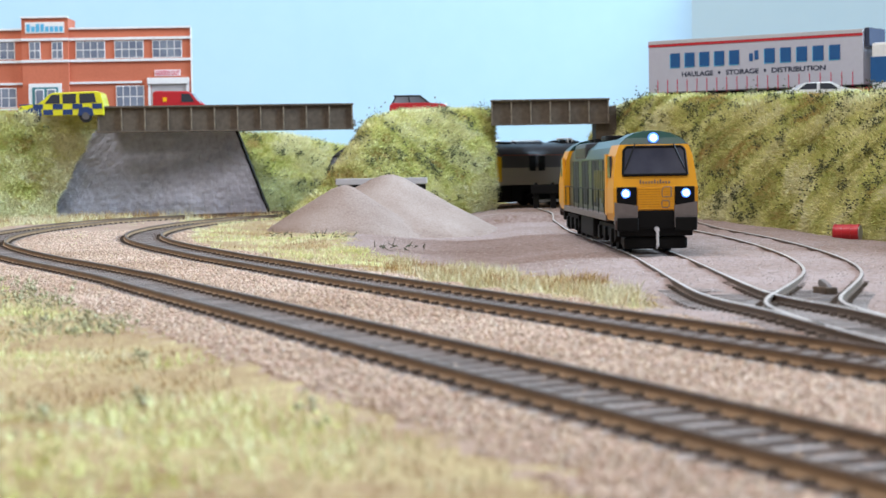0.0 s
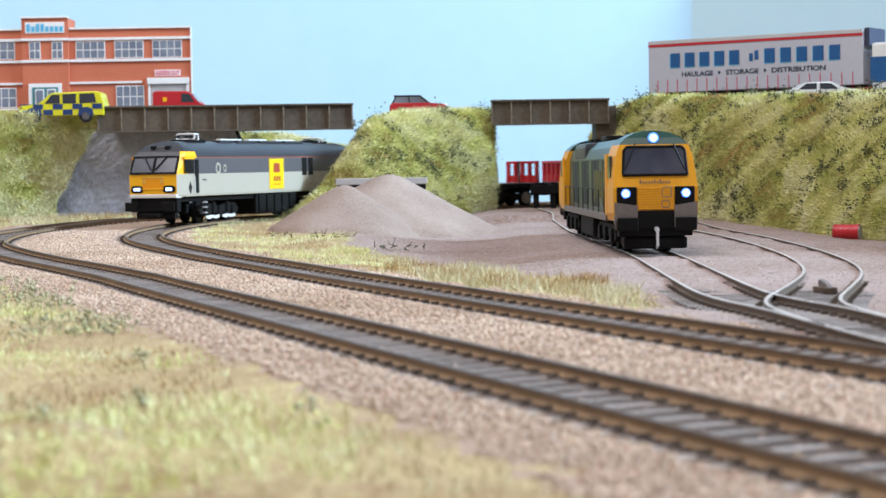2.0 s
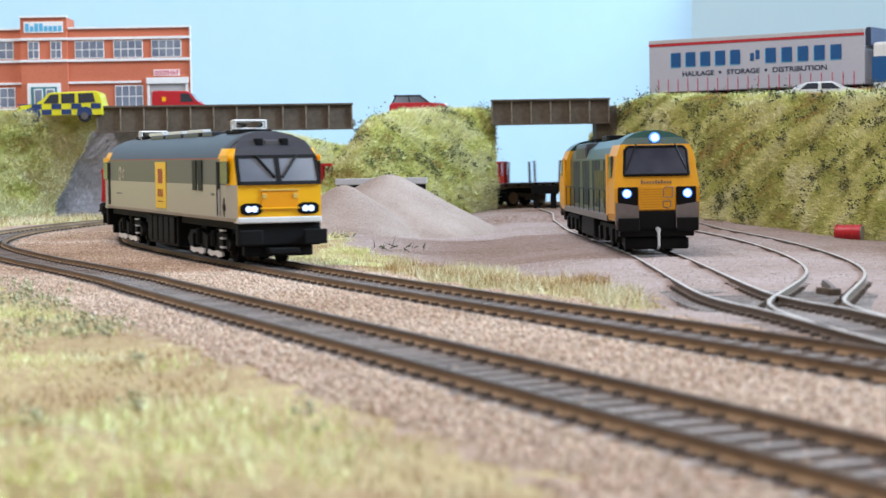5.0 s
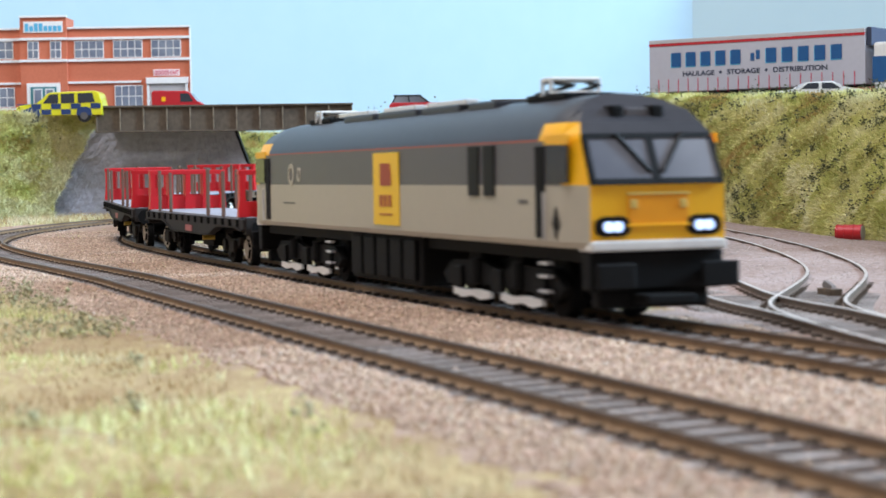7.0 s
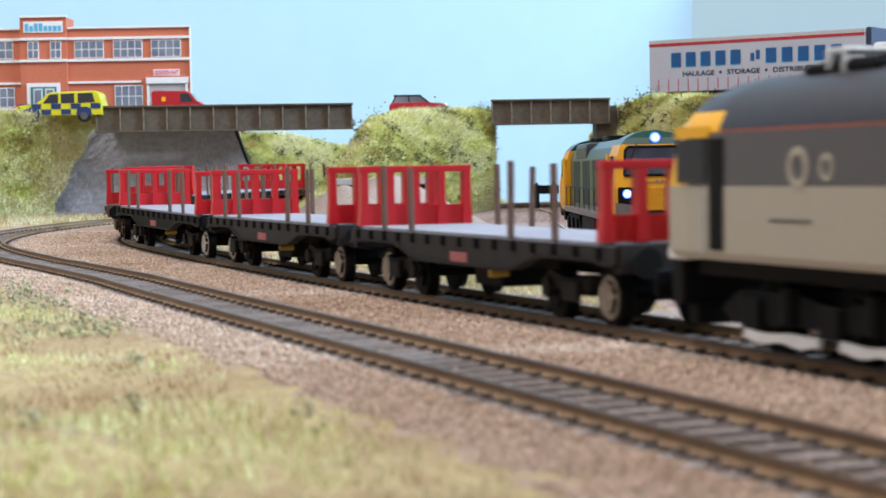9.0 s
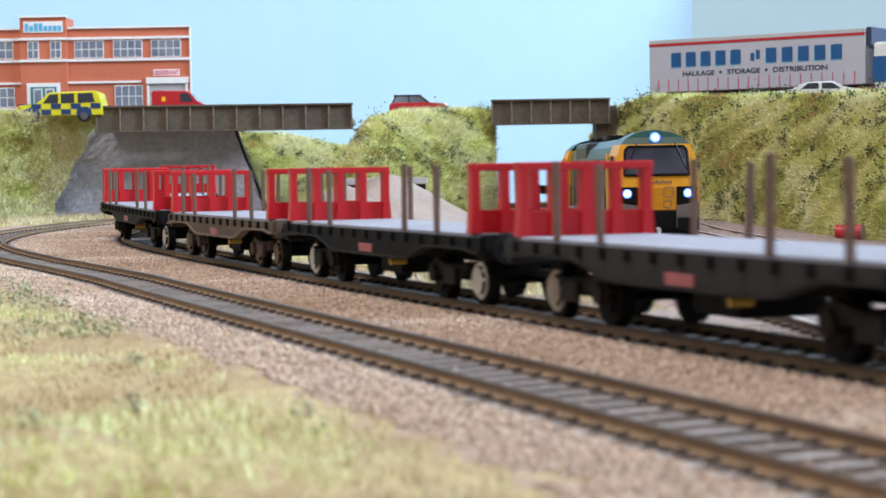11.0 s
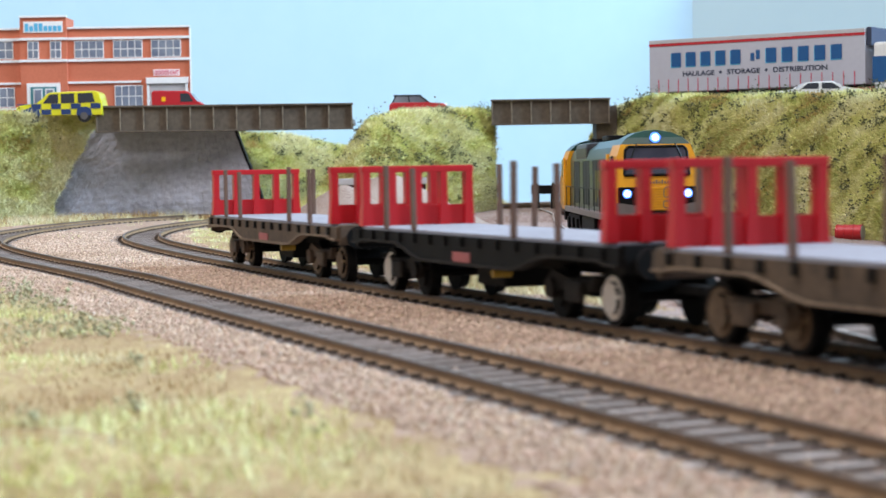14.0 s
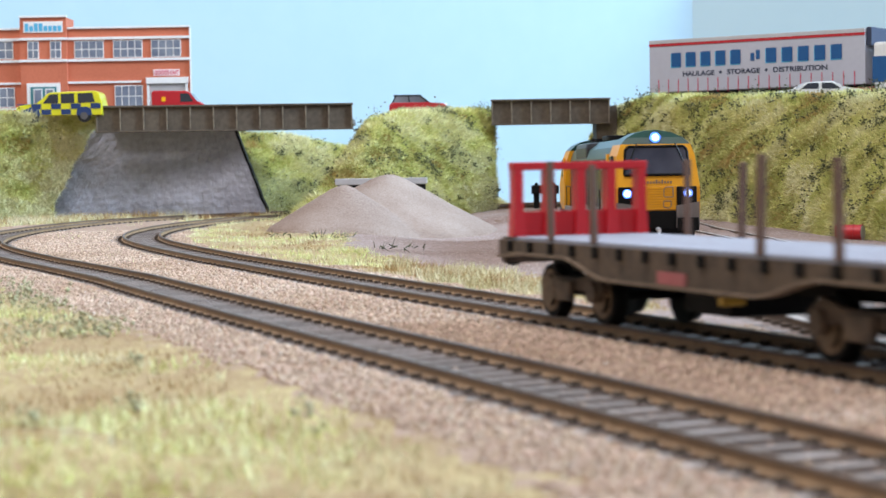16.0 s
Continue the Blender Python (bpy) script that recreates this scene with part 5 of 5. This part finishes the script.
part("beam", box(-10.5, 10.5, -3.6, -1.8, 13, 19.6, 0.4), BLACK, t)
part("sill", box(-9, 9, -3, 3, -2, 1.5, 0.3), BLACK, t)
for x in (-6.5, 6.5):
    part("cap", rod((x, 0, 19.8), (x, 0, 21.6), 1.2, 10), BLACK, t)
t = thing("point_lever", "small grey point lever box beside the branch", "point lever", m=pose(0.1015, 0.497, 0.0025, 0, 0, 14))
part("base", box(-1.8, 1.8, -4, 4, -1, 0.8, 0.3), BROWN, t)
part("lever", prism([(-3.2, 0.8), (2.6, 0.8), (3.2, 1.6), (2.2, 2.8), (-2.2, 1.6)], 0, -0.6, 0.6), SKIRT, t)


# ---- scatter: ballast stones, grass, foam ----
rng = np.random.default_rng(5)


def sample(ob, count, far=9.0):
    """Random places on a mesh, with normals."""
    me = ob.data
    me.calc_loop_triangles()
    v = np.empty(len(me.vertices) * 3)
    me.vertices.foreach_get("co", v)
    v = v.reshape(-1, 3)
    tri = np.empty(len(me.loop_triangles) * 3, dtype=np.int32)
    me.loop_triangles.foreach_get("vertices", tri)
    tri = tri.reshape(-1, 3)
    a, b, c = v[tri[:, 0]], v[tri[:, 1]], v[tri[:, 2]]
    n = np.cross(b - a, c - a)
    area = np.linalg.norm(n, axis=1)
    mid = (a + b + c) / 3
    weigh = area * in_view(mid, 0.03) * (mid[:, 1] < far)
    k = rng.choice(len(tri), count, p=weigh / weigh.sum())
    r1, r2 = np.sqrt(rng.random(count)), rng.random(count)
    p = a[k] * (1 - r1)[:, None] + b[k] * (r1 * (1 - r2))[:, None] + c[k] * (r1 * r2)[:, None]
    n = n[k] / np.maximum(area[k], 1e-12)[:, None]
    n[n[:, 2] < 0] *= -1
    return p, n


def in_view(p, slack=0.02):
    """Places within the stretch of the layout that the clip shows."""
    return (np.abs(p[:, 0]) < p[:, 1] * 0.238 + slack) & (p[:, 1] > 0.12)


def soup(name, verts, size, mats, label, category):
    """One mesh of many loose triangles or quads (size corners each)."""
    n = len(verts) // size
    me = bpy.data.meshes.new(name)
    me.vertices.add(len(verts))
    me.vertices.foreach_set("co", verts.astype(np.float32).ravel())
    me.loops.add(len(verts))
    me.loops.foreach_set("vertex_index", np.arange(len(verts), dtype=np.int32))
    me.polygons.add(n)
    me.polygons.foreach_set("loop_start", np.arange(0, len(verts), size, dtype=np.int32))
    me.materials.append(mats)
    me.update()
    return tagged(new(name, me), label, category, kind="stuff")


def blades(name, p, n, length, width, lean, mat, label, up=0.4):
    """Thin tapering fibres."""
    m = len(p)
    d = n * (1 - up) + np.array([0, 0, up]) + rng.normal(0, lean, (m, 3))
    d /= np.linalg.norm(d, axis=1)[:, None]
    h = rng.uniform(0.45, 1.0, m)[:, None] * length
    side = np.cross(d, rng.normal(0, 1, (m, 3)))
    side /= np.maximum(np.linalg.norm(side, axis=1), 1e-9)[:, None]
    w = side * (width / 2)
    v = np.stack([p - w - n * 0.0006, p + w - n * 0.0006, p + d * h], 1).reshape(-1, 3)
    return soup(name, v, 3, mat, label, "grass")


OCT = np.array([(1, 0, 0), (-1, 0, 0), (0, 1, 0), (0, -1, 0), (0, 0, 1), (0, 0, -1)], float)
OCT_F = [(0, 2, 4), (2, 1, 4), (1, 3, 4), (3, 0, 4), (2, 0, 5), (1, 2, 5), (3, 1, 5), (0, 3, 5)]


def stones(name, p, lo, hi, mat, label, category, flat=0.7):
    m = len(p)
    v = np.repeat(OCT[None], m, 0) + rng.normal(0, 0.22, (m, 6, 3))
    q, _ = np.linalg.qr(rng.normal(0, 1, (m, 3, 3)))
    v = np.einsum("mij,mkj->mki", q, v)
    v[:, :, 2] *= flat
    v = v * rng.uniform(lo, hi, m)[:, None, None] / 2 + p[:, None, :]
    f = np.array(OCT_F)[None] + (np.arange(m) * 6)[:, None, None]
    me = bpy.data.meshes.new(name)
    v, f = v.reshape(-1, 3), f.reshape(-1, 3)
    me.vertices.add(len(v))
    me.vertices.foreach_set("co", v.astype(np.float32).ravel())
    me.loops.add(f.size)
    me.loops.foreach_set("vertex_index", f.astype(np.int32).ravel())
    me.polygons.add(len(f))
    me.polygons.foreach_set("loop_start", np.arange(0, f.size, 3, dtype=np.int32))
    me.materials.append(mat)
    me.update()
    return tagged(new(name, me), label, category, kind="stuff")


def gaps(p, pts):
    out = np.empty(len(p))
    for k in range(0, len(p), 4000):
        q = p[k:k + 4000]
        out[k:k + 4000] = np.sqrt(((q[:, None, :2] - pts[None]) ** 2).sum(2)).min(1)
    return out


def scatter_ground():
    g = bpy.data.objects["ground"]
    p, n = sample(g, 560000, 1.42)
    keep = in_view(p) & (p[:, 1] < 1.5)
    p, n = p[keep], n[keep]
    # denser towards the camera
    keep = rng.random(len(p)) < np.clip(0.6 / np.maximum(p[:, 1], 0.2), 0.4, 1)
    p, n = p[keep], n[keep]
    zs = np.array([zone(x, y) for x, y, _ in p])
    gm, gy = gaps(p, near_set), gaps(p, yard_set)
    rail = (np.abs(gm - 0.009) < 0.0028) | (np.abs(gy - 0.009) < 0.0028)
    between = gm < 0.0075
    b = (zs == 0) & ~rail & (~between | (rng.random(len(p)) < 0.25))
    near = b & (p[:, 1] < 1.05)
    stones("ballast_stones", p[near] + n[near] * 0.00005, 0.0005, 0.0015, STONE, "loose pinkish ballast stones", "ballast")
    y = (zs == 1) & ~rail & (rng.random(len(p)) < 0.10)
    stones("yard_grit", p[y], 0.0003, 0.0009, GRIT, "fine grey grit on the yard dirt", "grit")
    t = (zs == 2)
    t |= (zs == 0) & (gm > 0.031) & (rng.random(len(p)) < 0.05)
    patch = np.array([noise2(x, y, 26) + 0.5 * noise2(x, y, 70) for x, y, _ in p])
    rim = np.where(p[:, 1] < 1.0, np.array([main_x(y) for y in p[:, 1]]) - p[:, 0] - 0.1, 1.0)
    rim = np.where(rim > -0.01, np.clip(rim / 0.016, 0.12, 1), 1.0)
    keep = t & (rng.random(len(p)) < np.clip(0.85 + 1.8 * patch, 0.06, 1) * rim)
    fore = keep & (p[:, 0] < -0.02 - 0.0 * p[:, 1]) | (keep & (p[:, 1] < 0.45))
    kind = np.array([noise2(x + 5, y, 24) + 0.7 * noise2(x, y + 3, 70) for x, y, _ in p])
    for lo, hi, mat, ln, lab in ((-9, -0.20, BROWNISH, 0.0020, "dry brown static grass fibres"), (-0.20, -0.03, STRAW, 0.0027, "straw static grass fibres"),
                                 (-0.03, 9, BLADE, 0.0032, "pale green static grass fibres in the foreground")):
        f = fore & (kind > lo) & (kind <= hi)
        blades("foreground_grass", p[f], n[f], ln, 0.00036, 1.3, mat, lab, up=0.0)
    # dark grey-green tufts
    q, m = [], []
    for x, y, r, c in ((-0.118, 0.545, 0.012, 70), (-0.105, 0.50, 0.009, 40), (-0.083, 0.419, 0.008, 50), (-0.056, 0.344, 0.0007, 4), (-0.047, 0.280, 0.0009, 4),
                       (-0.018, 0.251, 0.0009, 5), (-0.056, 0.247, 0.0008, 4), (-0.146, 0.62, 0.010, 50), (-0.10, 0.58, 0.01, 30)):
        a = rng.normal(0, r, (c, 2))
        for u, v in a:
            q.append((x + u, y + 1.6 * v, level(x, y) + abs(rng.normal(0.0012, 0.0014))))
    q = np.array(q)
    q = q[gaps(q, near_set) > 0.034]
    pp = (q[:, None] + rng.normal(0, 0.0007, (len(q), 5, 3))).reshape(-1, 3)
    stones("foam_tufts", pp, 0.0004, 0.0013, TUFT, "grey-green foam tufts in the grass", "foliage", 0.8)
    pp = pp[pp[:, 1] > 0.39]
    blades("foam_twigs", pp, np.tile([[0, 0, 1.0]], (len(pp), 1)), 0.0035, 0.0003, 1.0, TUFT, "grey-green twigs in the foreground grass")
    # twigs along the verge
    q = []
    for x, y in ((-0.075, 0.93), (-0.062, 0.925), (-0.05, 0.93), (-0.022, 0.835), (-0.027, 0.83), (-0.015, 0.845), (-0.085, 0.94)):
        for _ in range(9):
            q.append((x + rng.normal(0, 0.003), y + rng.normal(0, 0.004), level(x, y) + 0.001))
    q = np.array(q)
    a = rng.uniform(0, math.tau, len(q))
    flat = np.stack([np.cos(a), np.sin(a), rng.uniform(-0.1, 0.6, len(q))], 1)
    q[:, 2] += rng.uniform(0, 0.002, len(q))
    blades("verge_twigs", q, flat, 0.0055, 0.0007, 0.7, CLUMP, "dark green twigs lying on the verge", up=0.1)
    k = np.flatnonzero((zs == 0) & (p[:, 1] < 0.8))[::1500]
    stones("pale_specks", p[k] + [0, 0, 0.0003], 0.0004, 0.0011, DEBRIS, "few white specks on the ballast", "debris")
    back = t & (p[:, 1] > 1.12) & (p[:, 0] < -0.09) & (gm > 0.034) & (patch > -0.1)
    for k, mat, lab in ((0, BROWNISH, "dry brown grass at the foot of the abutment"), (1, STRAW, "straw grass at the foot of the abutment")):
        f = back & ((kind > 0) == bool(k))
        blades("trackside_grass", p[f], n[f], 0.0075, 0.0005, 0.7, mat, lab, up=0.3)
    mid = keep & ~fore & (kind <= -0.12)
    blades("verge_grass", p[mid], n[mid], 0.0046, 0.00034, 0.8, BROWNISH, "dry brown grass in the verge", up=0.2)
    mid = keep & ~fore & (kind > -0.12)
    blades("verge_grass", p[mid], n[mid], 0.0058, 0.00034, 0.7, STRAW, "straw-coloured grass verge between track and yard", up=0.3)


BROWNISH = surface("brown_fibre", rgb((186, 156, 106)), 0.85, second=rgb((148, 116, 76)), grain=120, coarse=30, amount=1.0, island=0.4, spread=0.25)
STRAW = surface("straw_fibre", rgb((214, 206, 174)), 0.8, second=rgb((194, 184, 138)), grain=120, coarse=30, amount=1.0, island=0.4, spread=0.22)
GRIT = surface("yard_grit", rgb((176, 164, 158)), 0.9, amount=0.6, island=0.3, spread=0.4)
TUFT = surface("tuft_fibre", rgb((150, 148, 114)), 0.9, second=rgb((188, 184, 150)), grain=300, coarse=60, amount=0.9, island=0.4, spread=0.35)
DEBRIS = surface("white_speck", rgb((226, 222, 214)), 0.8, amount=0.3)
scatter_ground()


LIGHT_BLADE = surface("pale_hill_fibre", rgb((214, 212, 136)), 0.8, second=rgb((224, 218, 170)), grain=60, coarse=20, amount=1.0, island=0.3, spread=0.16)
OLIVE_BLADE = surface("olive_fibre", rgb((168, 170, 88)), 0.8, second=rgb((140, 144, 74)), grain=60, coarse=20, amount=1.0, island=0.4, spread=0.22)
RUST_BLADE = surface("brown_hill_fibre", rgb((190, 166, 100)), 0.8, second=rgb((166, 138, 80)), grain=60, coarse=20, amount=1.0, island=0.4, spread=0.2)
WHITE_BLADE = surface("bleached_fibre", rgb((230, 226, 186)), 0.8, second=rgb((214, 210, 160)), grain=60, coarse=20, amount=1.0, island=0.3, spread=0.12)


def scatter_bank(ob, count, length, clumps, shares):
    """Fibres in patches: bleached, pale, green, olive and brown in the given shares, and dark foam scraps."""
    p, n = sample(ob, count)
    keep = in_view(p, 0.03)
    p, n = p[keep], n[keep]
    patch = np.array([noise2(x + z * 1.3, y - z, 20) + 0.7 * noise2(x - z, y + 1.7 * z, 52) + 0.4 * noise2(x + 3, y + 2 * z, 120) for x, y, z in p])
    patch += rng.normal(0, 0.10, len(p))
    cuts = np.quantile(patch, np.cumsum((0,) + shares))
    cuts[0], cuts[-1] = -9, 9
    for k, (mat, long, lab) in enumerate(((WHITE_BLADE, 1.15, "bleached straw bank grass fibres"), (LIGHT_BLADE, 1.1, "pale green bank grass fibres"),
                                          (HILL_BLADE, 1.0, "tangled green bank grass fibres"), (OLIVE_BLADE, 0.9, "olive green bank grass fibres"),
                                          (RUST_BLADE, 0.8, "dry brown bank grass fibres"))):
        f = (patch > cuts[k]) & (patch <= cuts[k + 1])
        if f.any():
            blades("bank_grass", p[f], n[f], length * long, 0.00052, 0.9, mat, lab, up=0.02)
    # dark twiggy scraps
    q, m = sample(ob, clumps)
    keep = in_view(q, 0.03)
    q, m = q[keep], m[keep]
    big = np.array([noise2(x + 2 * z, y + z, 75) for x, y, z in q]) > 0.14
    q, m = q[big][::3], m[big][::3]
    r = 20
    spread = rng.uniform(0.0010, 0.0034, (len(q), 1, 1))
    pp = (q[:, None] + rng.normal(0, 1, (len(q), r, 3)) * spread + m[:, None] * 0.0022).reshape(-1, 3)
    stones("foam_scatter", pp, 0.0005, 0.0016, CLUMP, "dark grey-green foam scatter on the bank", "foliage", 0.8)
    blades("twig_scatter", pp[::2], np.repeat(m, r, 0)[::2], 0.0035, 0.0004, 1.2, CLUMP, "dark twigs caught in the bank grass", up=0.0)


scatter_bank(banks[0], 170000, 0.0042, 3800, (0.16, 0.30, 0.32, 0.14, 0.08))
scatter_bank(banks[1], 80000, 0.0048, 700, (0.50, 0.34, 0.12, 0.02, 0.02))
scatter_bank(banks[2], 46000, 0.0055, 700, (0.42, 0.32, 0.16, 0.06, 0.04))
scatter_bank(banks[3], 100000, 0.0048, 1700, (0.26, 0.30, 0.24, 0.10, 0.10))

# ---- motion along the track ----
def ride(s, half):
    """The pose of a vehicle whose middle is at s and whose bogies are half apart; it faces the way of falling s."""
    a, b = main_line.at(s - half), main_line.at(s + half)
    u = a - b
    za, zb = level(a.x, a.y) + RT, level(b.x, b.y) + RT
    m = (a + b) / 2
    return Matrix.Translation((m.x, m.y, (za + zb) / 2)) @ pose(0, 0, 0, 0, -math.degrees(math.atan2(za - zb, u.length)), math.degrees(math.atan2(u.y, u.x)))


def turn_of(s, half, w):
    """How far the bogie at end w is turned on its vehicle."""
    a, b = main_line.at(s - half), main_line.at(s + half)
    u, d = a - b, -main_line.way(s - w * half)
    g = math.degrees(math.atan2(d.y, d.x) - math.atan2(u.y, u.x))
    return (g + 180) % 360 - 180


def middle(t):
    """Where the locomotive's middle is on the main line."""
    d = 6.3 - t
    return 1.703 + (0.1506 * d - 0.00181 * d * d if d > 0 else 0.14879 * d + 0.000236 * d * d)


def motions():
    times = [k * 0.25 for k in range(65)]
    walk(electric, [(t, ride(middle(t), 0.078)) for t in times])
    for w, g in zip((1, -1), electric_bogies):
        walk(g, [(t, pose(w * 0.078, 0, 0, 0, 0, turn_of(middle(t), 0.078, w))) for t in times])
    for k, (wagon, bogies) in enumerate(wagons):
        o = 0.131 + 0.0275 + 0.077 + 0.1825 * k
        walk(wagon, [(t, ride(middle(t) + o, 0.056)) for t in times])
        for w, g in zip((1, -1), bogies):
            walk(g, [(t, pose(w * 0.056, 0, 0, 0, 0, turn_of(middle(t) + o, 0.056, w))) for t in times])


motions()
